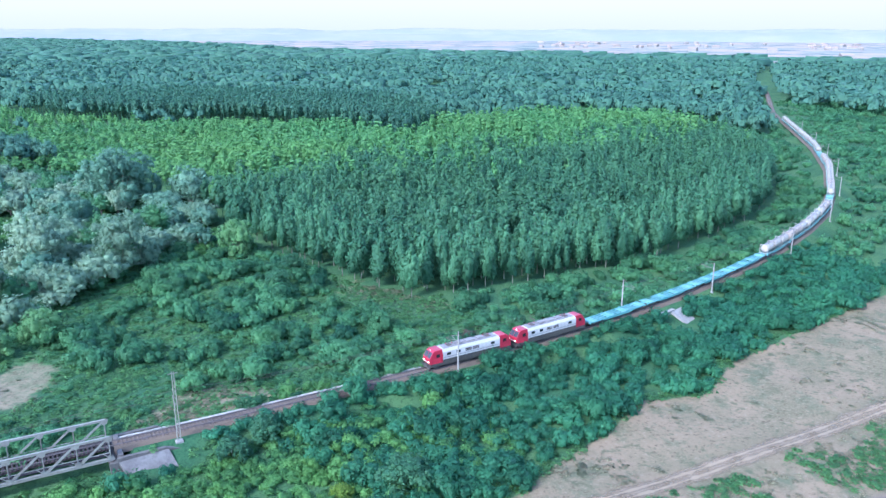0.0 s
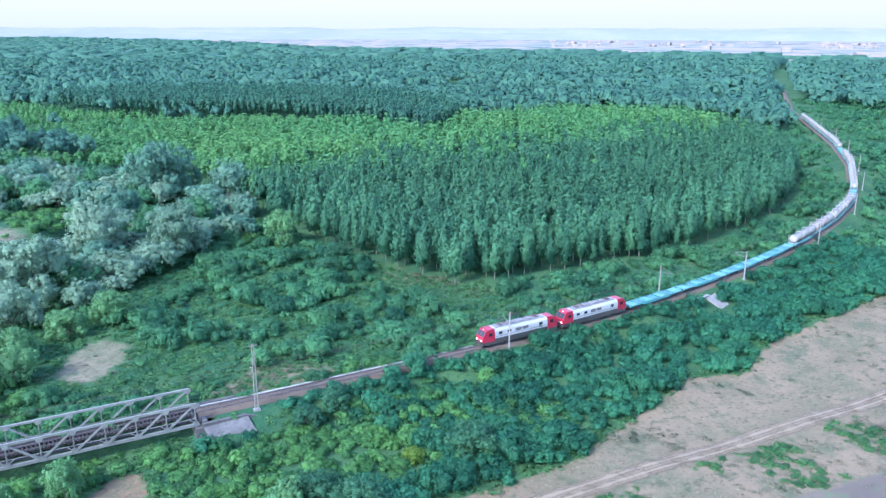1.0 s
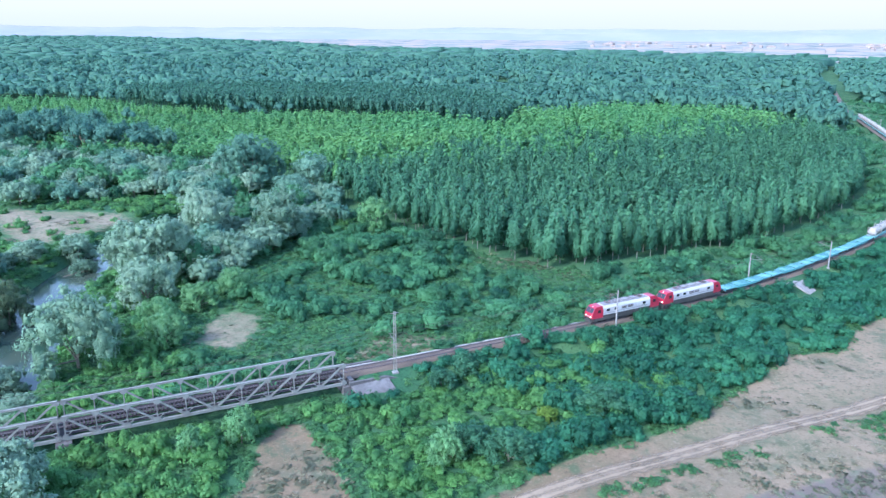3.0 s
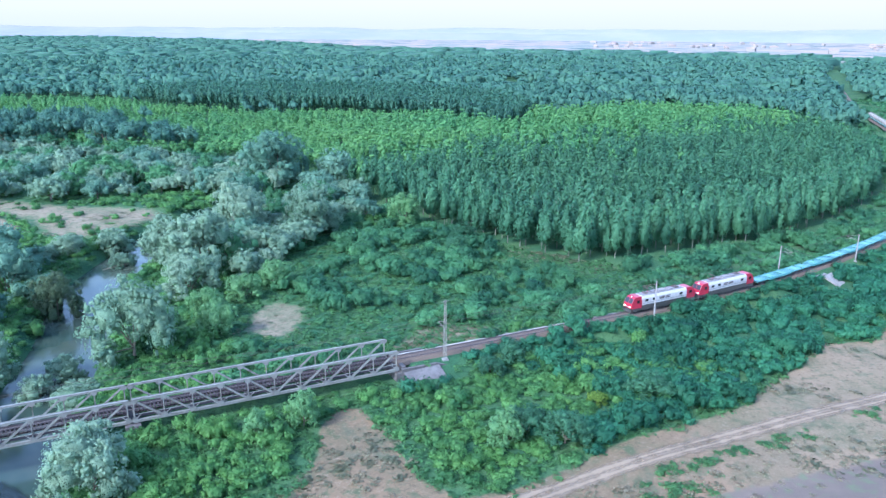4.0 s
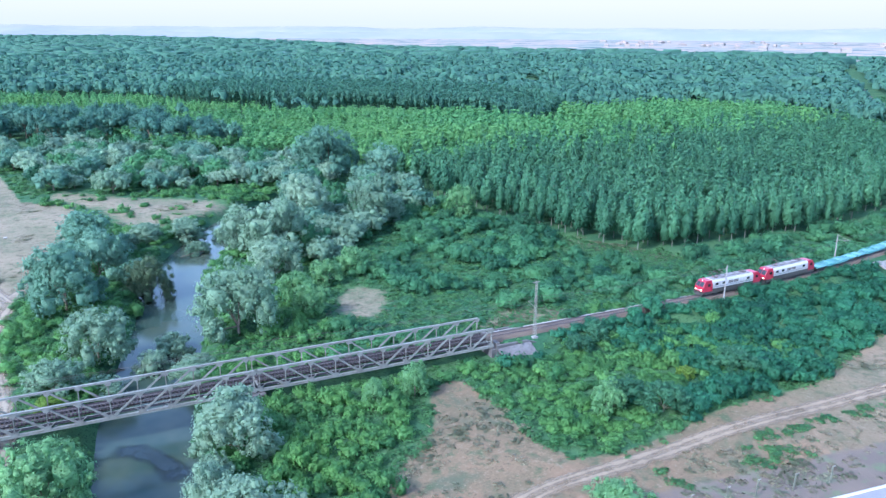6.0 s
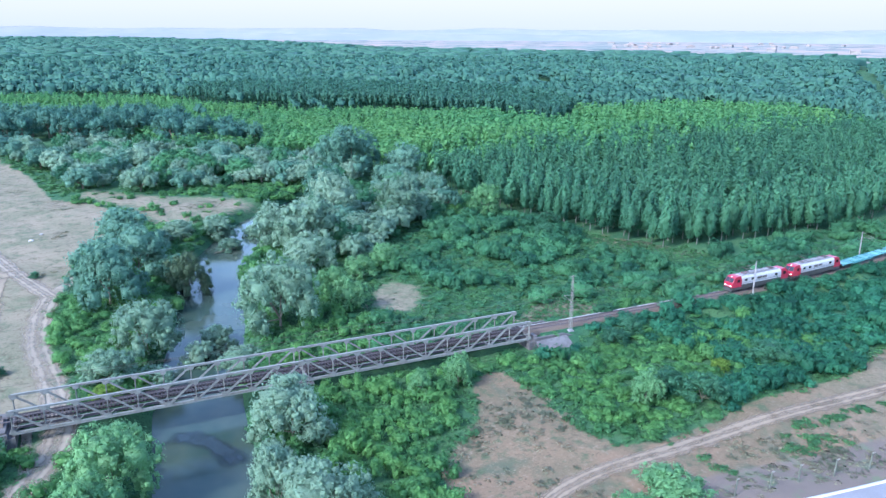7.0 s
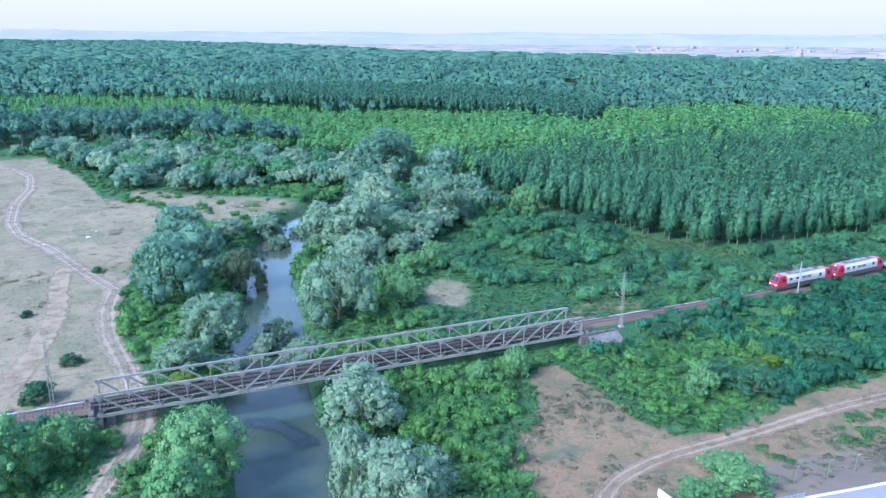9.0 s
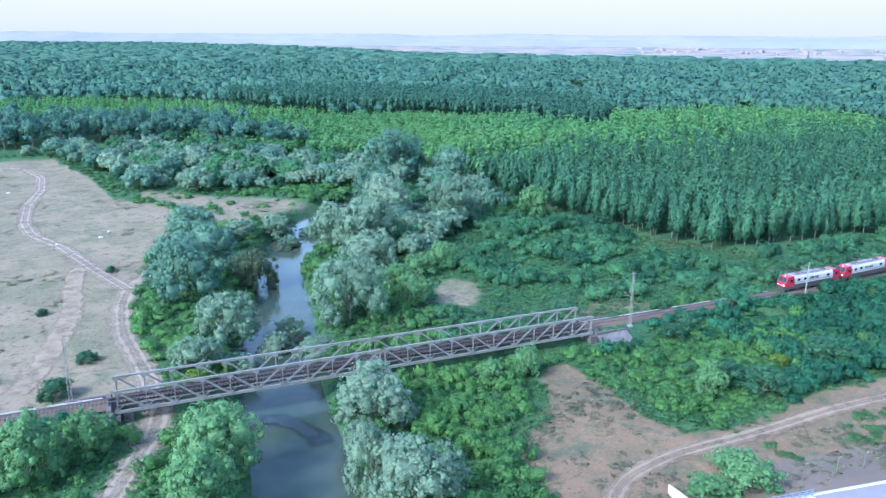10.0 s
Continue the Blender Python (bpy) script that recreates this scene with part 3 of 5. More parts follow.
def dome_lobes(rng, r, h, base, n, lobe):
    """An uneven, rounded crown of radius r between base and h: a few large boughs, each hung with n small drooping clumps."""
    out, boughs = [], []
    for i in range(7):
        a = i * 2.39996 + rng.normal(0, 0.4)
        rad = r * 0.60 * math.sqrt((i + 0.1) / 7)
        s = r * rng.uniform(0.42, 0.54)
        top = base + (h - base) * (1 - 0.55 * (rad / r) ** 2) * rng.uniform(0.88, 1.0)
        sz = max(s, (top - base) * rng.uniform(0.28, 0.38))
        boughs.append((rad * math.cos(a), rad * math.sin(a), top - sz, s, s * rng.uniform(0.85, 1.1), sz))
    for i in range(5):
        a = i * 1.2566 + rng.uniform(0, 0.9)
        s = r * rng.uniform(0.26, 0.38)
        boughs.append((r * 0.66 * math.cos(a), r * 0.66 * math.sin(a), base + s * rng.uniform(0.9, 1.5), s, s, s * 1.3))
    for x, y, z, rx, ry, rz in boughs:
        for j in range(n):
            d = rng.normal(size=3) + (0.9 * x / r, 0.9 * y / r, 0.45)
            d /= np.linalg.norm(d)
            s = r * lobe * rng.uniform(0.55, 1.3)
            out.append((x + d[0] * rx * 0.86, y + d[1] * ry * 0.86, max(base + s, z + d[2] * rz * 0.86), s, s * rng.uniform(0.8, 1.1), s * rng.uniform(0.9, 1.35)))
    return out + [(x, y, z, rx * 0.9, ry * 0.9, rz * 0.9) for x, y, z, rx, ry, rz in boughs]


def limbs(rng, lobes, base, r0, lean=0.0):
    """A tapered trunk that forks into limbs which reach into the lobes."""
    bm = bmesh.new()
    fork = Vector((lean, 0, base * 0.8))
    tube(bm, (0, 0, -0.5), fork, r0 * 1.3, r0 * 0.85, 8)
    for x, y, z, *_ in lobes[-12::2]:
        mid = fork.lerp(Vector((x, y, z)), 0.55) + Vector((0, 0, 0.06 * z))
        tube(bm, fork, mid, r0 * 0.6, r0 * 0.35, 6)
        tube(bm, mid, (x, y, z), r0 * 0.35, r0 * 0.1, 5)
    return bm


def tree_kind(name, label, category, group, leaf, bark, seed, r, h, base, n, lobe, count, size, r0, **more):
    """One tree of a kind, with its trunk and crown, at the origin."""
    rng = np.random.default_rng(seed)
    lobes = dome_lobes(rng, r, h, base, n, lobe)
    tree = tagged(new(name), label, category, group)
    part("trunk", limbs(rng, lobes, base + 0.12 * h, r0), bark, tree)
    v, f, nr = crown(rng, lobes, count, size, **more)
    part("crown", mesh_np("crown", v, f, leaf, np.zeros(len(v)), nr), leaf, tree)
    return tree


def drop(ob):
    for o in (*ob.children_recursive, ob):
        bpy.data.objects.remove(o)


def plant(kinds, rows, size=(1.0, 1.0)):
    """Trees at (x, y, height, radius), taking turns through kinds of one template size (radius, height)."""
    for i, (x, y, h, r) in enumerate(rows):
        kind = kinds[i % len(kinds)]
        kind.scale = (r / size[0], r / size[0], h / size[1])
        copy_thing(kind, pose(x, y, float(ground_z(x, y)) - 0.1, 0, 0, (i * 137.5) % 360))
    for kind in kinds:
        drop(kind)


def scatter(name, templates, x, y, z, s, sz, mat, seed, label, category):
    """Many plants as one growth."""
    rng = np.random.default_rng(seed)
    n = len(x)
    turn = rng.uniform(0, 6.283, n)
    kind = rng.integers(0, len(templates), n)
    tint = rng.uniform(0, 1, n)
    vs, fs, ts, ns, base = [], [], [], [], 0
    for k_, (tv, tf, tn) in enumerate(templates):
        sel = np.nonzero(kind == k_)[0]
        if not len(sel):
            continue
        c, sn = np.cos(turn[sel])[:, None], np.sin(turn[sel])[:, None]
        px = (tv[None, :, 0] * c - tv[None, :, 1] * sn) * s[sel, None] + x[sel, None]
        py = (tv[None, :, 0] * sn + tv[None, :, 1] * c) * s[sel, None] + y[sel, None]
        pz = tv[None, :, 2] * sz[sel, None] + z[sel, None]
        vs.append(np.stack([px, py, pz], 2).reshape(-1, 3))
        ns.append(np.stack([tn[None, :, 0] * c - tn[None, :, 1] * sn, tn[None, :, 0] * sn + tn[None, :, 1] * c, np.repeat(tn[None, :, 2], len(sel), 0)], 2).reshape(-1, 3))
        fs.append((tf[None] + (np.arange(len(sel)) * len(tv))[:, None, None]).reshape(-1, 4) + base)
        ts.append(np.repeat(tint[sel], len(tv)))
        base += len(sel) * len(tv)
    me = mesh_np(name, np.concatenate(vs), np.concatenate(fs), mat, np.concatenate(ts), np.concatenate(ns))
    return tagged(part(name, me, mat), label, category, kind="stuff")


def spread(x0, x1, y0, y1, step, seed, jitter=0.45):
    rng = np.random.default_rng(seed)
    a, b = np.meshgrid(np.arange(x0, x1, step), np.arange(y0, y1, step))
    a = a.ravel() + rng.uniform(-jitter, jitter, a.size) * step
    b = b.ravel() + rng.uniform(-jitter, jitter, b.size) * step
    return a, b, rng


def bush_templates(seed, count, size, n=3, lobes_n=4, core=0.78, **more):
    """Rounded bushes about one metre in radius and height, of a few uneven clumps."""
    out = []
    for i in range(n):
        rng = np.random.default_rng(seed + i)
        lobes = []
        for j in range(lobes_n):
            a = j * 1.7 + rng.uniform(0, 1.2)
            q = rng.uniform(0.15, 0.62)
            s = rng.uniform(0.32, 0.62) * (4 / lobes_n) ** 0.3
            lobes.append((q * math.cos(a), q * math.sin(a), rng.uniform(0.25, 0.62) * (1.15 - 0.6 * q), s, s, s * rng.uniform(0.8, 1.1)))
        out.append(crown(rng, lobes, count, size, core, **more))
    return out


def grass_templates(seed, count):
    """Low loose tufts with no solid heart."""
    out = []
    for i in range(4):
        rng = np.random.default_rng(seed + i)
        lobes = [(rng.uniform(-0.5, 0.5), rng.uniform(-0.5, 0.5), 0.25, 0.55, 0.55, 0.5) for _ in range(3)]
        out.append(sprays(rng, lobes, count, 0.27, 1.2, 0.0, 0.5, lift=2.2))
    return out


def clear(x, y, track=4.8, river=8.5, road=3.0):
    """Where plants may stand: off the line, the water, the roads and the bridge ends."""
    ok = (from_line(x, y, TRACK_S) > track) & (from_line(x, y, RIVER_S) > river)
    for line in (WEST_ROAD, WEST_BRANCH, EAST_BRANCH, SOUTH_ROAD, FAINT_TRACK):
        ok &= from_line(x, y, line) > road
    return ok


def edge_noise(x, y, scale, seed):
    return np.array([noise.noise((a * scale, b * scale, seed)) for a, b in zip(x, y)])


# tall thicket between the line and the dry field
x, y, rng = spread(34, 420, -46, 330, 3.3, 11)
south = in_area(x, y, SOUTH_FIELD)
sx_track = np.interp(x, TRACK[:, 0], TRACK[:, 1])
ok = clear(x, y, 2.5) & ~((x < 60) & (y > -8.2)) & (np.hypot(x - 171.5, y + 1) > 5.5) & (south < -0.7) & (y < sx_track) & (x > 38) & (y > -45)
near = ok & (x < 250)
lush = near & (x < 78) & (y < -7) & (edge_noise(x, y, 0.05, 2.0) + (70 - x) * 0.015 > 0)
thick = near & ~lush
h = 2.4 + 2.3 * edge_noise(x, y, 0.075, 5.0) + 2.4 * rng.uniform(0, 1, len(x)) ** 4 + rng.uniform(-0.5, 0.4, len(x)) - 1.1 * smooth((-2.2 - south) / 3 * -1)
h = np.clip(h + 0.8 * smooth((12 + south) / 10), 0.9, 6.4)
low = np.clip(1.5 + 0.7 * edge_noise(x, y, 0.15, 6.0) + rng.uniform(-0.3, 0.4, len(x)), 0.8, 2.4)
templates = bush_templates(100, 240, 0.07, 6, 5, core=0.84, lift=0.3, stretch=1.5, hang=1.0, jitter=0.45, loose=(0.86, 1.14))
bank = np.r_[np.arange(-66, -51, 1.9), np.arange(62, 168, 1.9)]
bank = bank[(np.abs(bank - 110) > 6) & (np.abs(bank - 170) > 6)]
bx = bank + rng.uniform(-0.6, 0.6, len(bank))
by = np.interp(bank, TRACK_S[:, 0], TRACK_S[:, 1]) - rng.uniform(2.9, 3.7, len(bank))
scatter("bank_bushes", templates, bx, by, ground_z(bx, by) - 0.2, rng.uniform(1.3, 2.2, len(bank)), rng.uniform(0.9, 1.9, len(bank)), LEAF_THICKET, 45,
        "dark green bushes crowding the railway bank", "bushes")
for sel, hh, mat, name, label in ((thick, h, LEAF_THICKET, "thicket", "dense dark blue-green thicket along the railway bank"),
                                  (lush, low, LEAF_LUSH, "undergrowth", "bright green low growth beside the bridge")):
    a, b = x[sel], y[sel]
    w = np.clip(hh[sel] * 0.74, 1.9, 4.2) * rng.uniform(0.9, 1.25, sel.sum())
    scatter(name, templates, a, b, ground_z(a, b) - 0.15, w, hh[sel] * 0.95, mat, 21, label, "bushes")

# scrub between the line and the plantation
x, y, rng = spread(20, 330, 4, 125, 3.9, 12)
pop = in_area(x, y, POPLARS)
ok = clear(x, y, 3.2) & (pop < np.where(np.hypot(x - 116, y - 44) < 22, -5, -2.5)) & (in_area(x, y, CLEARING) < -3) & (in_area(x, y, GLADE) < -1.5) & (in_area(x, y, ROUGH) < 0) & (y > np.interp(x, TRACK[:, 0], TRACK[:, 1]))
gaps = edge_noise(x, y, 0.055, 9.0)
ok &= (x > 30) | (y < 60)
h = 2.0 + 2.2 * edge_noise(x, y, 0.06, 3.0) + 3.6 * rng.uniform(0, 1, len(x)) ** 3 + rng.uniform(-0.9, 0.5, len(x))
h = np.clip(np.where(gaps < np.where(x < 64, 0.04, -0.24), 0.32 * h, h), 0.45, 6.4)
a, b, hh = x[ok], y[ok], h[ok]
scatter("scrub", templates, a, b, ground_z(a, b) - 0.15, np.clip(hh * 0.85, 1.7, 4.6) * rng.uniform(0.85, 1.25, len(a)), hh, LEAF_SCRUB, 22,
        "mixed green scrub between railway and plantation", "bushes")

# low growth by the river, under the bridge and by the west bank
x, y, rng = spread(-70, 108, -62, 190, 3.4, 13)
ok = ((in_area(x, y, FAR_CLEARING) < 0) | (rng.uniform(0, 1, len(x)) < 0.12)) & clear(x, y, 3.4, 8.2, 2.6) & (in_area(x, y, WEST_FIELD) < 0.5) & (in_area(x, y, SOUTH_FIELD) < np.where((x > 12) & (y < -12), -4.0, 0.0)) & (in_area(x, y, CLEARING) < 0)
ok &= (in_area(x, y, POPLARS) < -5) & ((x < 22) | (y < 6) | (y > 108) | ((x < 30) & (y > 60))) & ~((x < -62) & (y > -4) & (y < 8)) & ((np.abs(y) > 4.2) | (np.abs(x) < 44)) & ~((x < -30) & (y < 3) & (y > -40) & (x > -38))
ok &= ~((x > 45) & (x < 61) & (y > -9) & (y < -2))
ok &= ~((x < np.interp(y, WEST_ROAD[:, 1], WEST_ROAD[:, 0])) & (y > 4) & (y < 72))
h = np.where(np.abs(y) < 5, 0.55, 1.0) * np.clip(1.5 + 1.4 * edge_noise(x, y, 0.09, 7.0) + 2.2 * rng.uniform(0, 1, len(x)) ** 4 + rng.uniform(-0.6, 0.4, len(x)) + np.where((x > -4) & (x < 22) & (y < -5), 1.1, 0.0), 0.4, 4.4)
a, b, hh = x[ok], y[ok], h[ok]
scatter("riverside_growth", bush_templates(140, 130, 0.078, 5, 5, core=0.82, lift=0.3, stretch=1.6, hang=1.0, jitter=0.45, loose=(0.84, 1.18)), a, b, ground_z(a, b) - 0.1, np.clip(hh * 1.1, 1.8, 3.1), hh, LEAF_LUSH, 23,
        "fresh green riverside bushes and herbs", "bushes")

# tall meadow grass between the bushes
x, y, rng = spread(-66, 215, -62, 110, 1.75, 39)
ok = clear(x, y, 3.2, 8.3, 2.2) & (in_area(x, y, WEST_FIELD) < 1) & (in_area(x, y, SOUTH_FIELD) < 0.5) & (in_area(x, y, POPLARS) < 0) & (in_area(x, y, CLEARING) < 1)
ok &= ~((x < np.interp(y, WEST_ROAD[:, 1], WEST_ROAD[:, 0])) & (y > 8) & (y < 72))
edge_ = in_area(x, y, SOUTH_FIELD) > -3.5
ok &= ((x < 132) | (edge_ & (y < 0))) & ~((x > 46) & (y < -3) & (y > -45) & ~edge_ & ~((x > 57) & (x < 66) & (y > -10))) & ~((x < -62) & (y > -4) & (y < 8))
a, b = x[ok], y[ok]
hh = np.clip(0.55 + 0.5 * edge_noise(a, b, 0.11, 4.0) + rng.uniform(-0.1, 0.35, len(a)), 0.25, 1.2)
scatter("meadow_grass", grass_templates(175, 15), a, b, ground_z(a, b) - 0.05, rng.uniform(1.0, 1.7, len(a)), hh, LEAF_GRASS, 40, "tall fresh meadow grass between the bushes", "grass")

# open growth beyond the curve of the line
x, y, rng = spread(240, 700, -20, 380, 6.6, 14)
sx = np.interp(x, TRACK[:, 0], TRACK[:, 1])
ok = clear(x, y, 6.0) & (in_area(x, y, SOUTH_FIELD) < -1) & (in_area(x, y, POPLARS) < -4) & (np.abs(y - sx) < 190) & ((y < sx) | (x > 330))
ok &= (x > 250) & (edge_noise(x, y, 0.03, 1.0) > -0.35)
h = np.clip(3.4 + 3.0 * edge_noise(x, y, 0.035, 3.0) + rng.uniform(-0.8, 1.6, len(x)), 1.2, 9)
a, b, hh = x[ok], y[ok], h[ok]
scatter("far_scrub", bush_templates(160, 40, 0.16, 4), a, b, ground_z(a, b) - 0.2, np.clip(hh * 0.8, 2.6, 5.4), hh, LEAF_SCRUB, 24,
        "green scrub and small trees beyond the railway curve", "bushes")

# herbs and tufts on the dry fields
x, y, rng = spread(-95, 250, -66, 300, 1.9, 15)
ok = ((in_area(x, y, SOUTH_FIELD) > -0.5) | (in_area(x, y, WEST_FIELD) > 0.5) | (in_area(x, y, CLEARING) > -1) | (in_area(x, y, GLADE) > 0) | (in_area(x, y, ROUGH) > 0) | (in_area(x, y, FAR_CLEARING) > 0)) & clear(x, y, 5, 9, 2.2) & (y > -64 - 0.11 * (x - 56))
lush_ = edge_noise(x, y, 0.06, 8.0) + 0.6 * edge_noise(x, y, 0.23, 2.0) + rng.normal(0, 0.12, len(x))
lush_ += 0.7 * np.exp(-((x - 28) ** 2 + (y + 29) ** 2) / 80) + 0.62 * np.exp(-((x - 18) ** 2 + (y + 29) ** 2) / 60) + 0.5 * (in_area(x, y, ROUGH) > 0) + 0.16 * (in_area(x, y, CLEARING) > -1) + 0.4 * (in_area(x, y, GLADE) > 0) + 0.22 * ((y < -50) & (x > 40)) - 0.16 * (x < 0)
ok &= lush_ > 0.26
h = np.clip(0.12 + 0.5 * (lush_ - 0.26) + rng.uniform(0, 0.2, len(x)), 0.1, 0.75)
green_ = rng.uniform(0, 1, len(x)) + 0.8 * (lush_ - 0.3) > 0.72
for name, sel, mat, label in (("dry_grass_tufts", ok & ~green_, DRY_GRASS, "dry tan grass tufts on sandy ground"), ("dry_herbs", ok & green_, LEAF_HERB, "low grey-green herbs on the dry field")):
    a, b, hh = x[sel], y[sel], h[sel]
    scatter(name, grass_templates(170, 16), a, b, ground_z(a, b) - 0.03, hh * rng.uniform(1.6, 3.2, len(a)) + 0.35, hh * 0.8, mat, 25, label, "grass")

# green strip between the farm road and the paved road
x, y, rng = spread(48, 240, -66, -48, 1.3, 37)
ok = (y > -56 - 0.09 * (x - 56)) & clear(x, y, 5, 9, 2.4) & (edge_noise(x, y, 0.06, 14.0) + rng.normal(0, 0.13, len(x)) > 0.12)
h = rng.uniform(0.15, 0.8, len(x))
a, b, hh = x[ok], y[ok], h[ok]
scatter("verge_growth", bush_templates(185, 44, 0.13, 3, lift=0.6), a, b, ground_z(a, b) - 0.1, hh * 1.5 + 0.6, hh * 0.8, LEAF_GRASS, 38, "patchy green weeds along the road verge", "bushes")

# the poplar plantation


def poplar_template(seed, count, size, lobes_n, base=0.28):
    """A slim plume of upswept boughs round a leader, one metre tall."""
    rng = np.random.default_rng(seed)
    lobes = []
    for i in range(lobes_n):
        u = (i + 0.5) / lobes_n
        z = base + (0.97 - base) * u
        r = 0.105 * (math.sin(math.pi * min(1, 0.30 + 0.68 * u)) ** 0.8 * (1.15 - 0.4 * u) + 0.04)
        a = i * 2.2 + rng.uniform(0, 1.4)
        o = 0.036 * (1 - 0.5 * u)
        lobes.append((o * math.cos(a), o * math.sin(a), z - r * 0.3, r, r * rng.uniform(0.8, 1.0), r * rng.uniform(1.2, 1.7)))
    return crown(rng, lobes, count, size, 0.74, lift=0.05, stretch=2.0, low=-0.55, jitter=0.2, hang=1.0, loose=(0.82, 1.18), sparkle=0.16)


def trunk_quads(r, z):
    v = np.array([(r * math.cos(a), r * math.sin(a), zz) for zz in (0, z) for a in (0, 1.57, 3.14, 4.71)])
    return v, np.array([(i, (i + 1) % 4, 4 + (i + 1) % 4, 4 + i) for i in range(4)]), unit(v * (1, 1, 0))


x, y, rng = spread(-30, 460, 30, 440, 4.7, 16, 0.32)
inside = in_area(x, y, POPLARS)
FRONT = np.array(POPLARS[:11], float)
front = from_line(x, y, FRONT)
ok = (inside > 0) & ((front < 110) | (rng.uniform(0, 1, len(x)) < 0.62))
order = np.argsort(np.where(ok, front, 1e9))
edge_rows = order[:300]
rest = np.setdiff1d(np.nonzero(ok)[0], edge_rows)
kinds = []
for i in range(5):
    v, f, nr = poplar_template(300 + i, 520, 0.0175, 9, 0.27)
    tree = tagged(new("poplar_tree"), "slender plantation poplar with pale trunk and light green crown", "tree", "poplars along the plantation edge")
    part("trunk", tube(bmesh.new(), (0, 0, -0.02), (0, 0, 0.9), 0.011, 0.003, 7), BARK_PALE, tree)
    part("crown", mesh_np("crown", v, f, LEAF_FRONT, np.zeros(len(v)), nr), LEAF_FRONT, tree)
    kinds.append(tree)
for i, j in enumerate(edge_rows):
    kind = kinds[i % 5]
    hh = 14.6 + 1.8 * noise.noise((x[j] * 0.06, y[j] * 0.06, 1)) + rng.uniform(-1.6, 1.2)
    if front[j] < 6 and rng.uniform() < 0.35:
        hh *= rng.uniform(0.55, 0.85)
    wide = hh * rng.uniform(0.95, 1.35)
    kind.scale = (wide, wide, hh)
    copy_thing(kind, pose(x[j], y[j], float(ground_z(x[j], y[j])) - 0.1, rng.uniform(-2, 2), rng.uniform(-2, 2), rng.uniform(0, 360)))
for kind in kinds:
    drop(kind)
hh = 14.4 + 1.6 * edge_noise(x[rest], y[rest], 0.02, 1.0) + rng.uniform(-1.5, 1.5, len(rest))
inner = [joined(poplar_template(320 + i, 125, 0.0195, 5, 0.38), trunk_quads(0.009, 0.6)) for i in range(5)]
sparse = [joined(poplar_template(330 + i, 46, 0.028, 3, 0.44), trunk_quads(0.009, 0.5)) for i in range(4)]
wide = hh * rng.uniform(1.05, 1.55, len(rest)) * np.where(front[rest] > 110, 1.2, 1.0)
hh *= 0.62 + 0.38 * smooth((x[rest] - 70) / 110 + (250 - y[rest]) / 150)
young = y[rest] + rng.normal(0, 22, len(rest)) > 195 + 40 * edge_noise(x[rest], y[rest], 0.015, 6.0) + 0.12 * (x[rest] - 200)
for name, sel, mat, label in (("poplar_plantation", ~young, LEAF_POPLAR, "close rows of light green plantation poplars"),
                              ("young_poplars", young, LEAF_YOUNG, "yellow-green younger poplars in close rows")):
    q = rest[sel]
    scatter(name, sparse if mat is LEAF_YOUNG else inner, x[q], y[q], ground_z(x[q], y[q]), wide[sel], hh[sel], mat, 26, label, "trees")

x, y, rng = spread(-300, 180, 400, 670, 7.0, 41, 0.42)
ok = in_area(x, y, FAR_POPLARS) > 0
a, b = x[ok], y[ok]
hh = 9.5 + 1.5 * edge_noise(a, b, 0.02, 3.0) + rng.uniform(-1, 1, len(a))
scatter("far_plantation", sparse, a, b, ground_z(a, b), hh * rng.uniform(1.6, 2.0, len(a)), hh, LEAF_YOUNG, 42, "light green young plantation behind the dark trees", "trees")

x, y, rng = spread(40, 320, 280, 620, 5.4, 43, 0.3)
ok = in_area(x, y, TALL_POPLARS) > 0
a, b = x[ok], y[ok]
hh = 20.0 + 1.5 * edge_noise(a, b, 0.03, 3.0) + rng.uniform(-1.5, 1.5, len(a))
scatter("tall_poplars", sparse, a, b, ground_z(a, b), hh * rng.uniform(0.9, 1.2, len(a)), hh, LEAF_TALL, 44, "block of tall blue-green poplars, leaves darkened for the shaded front", "trees")

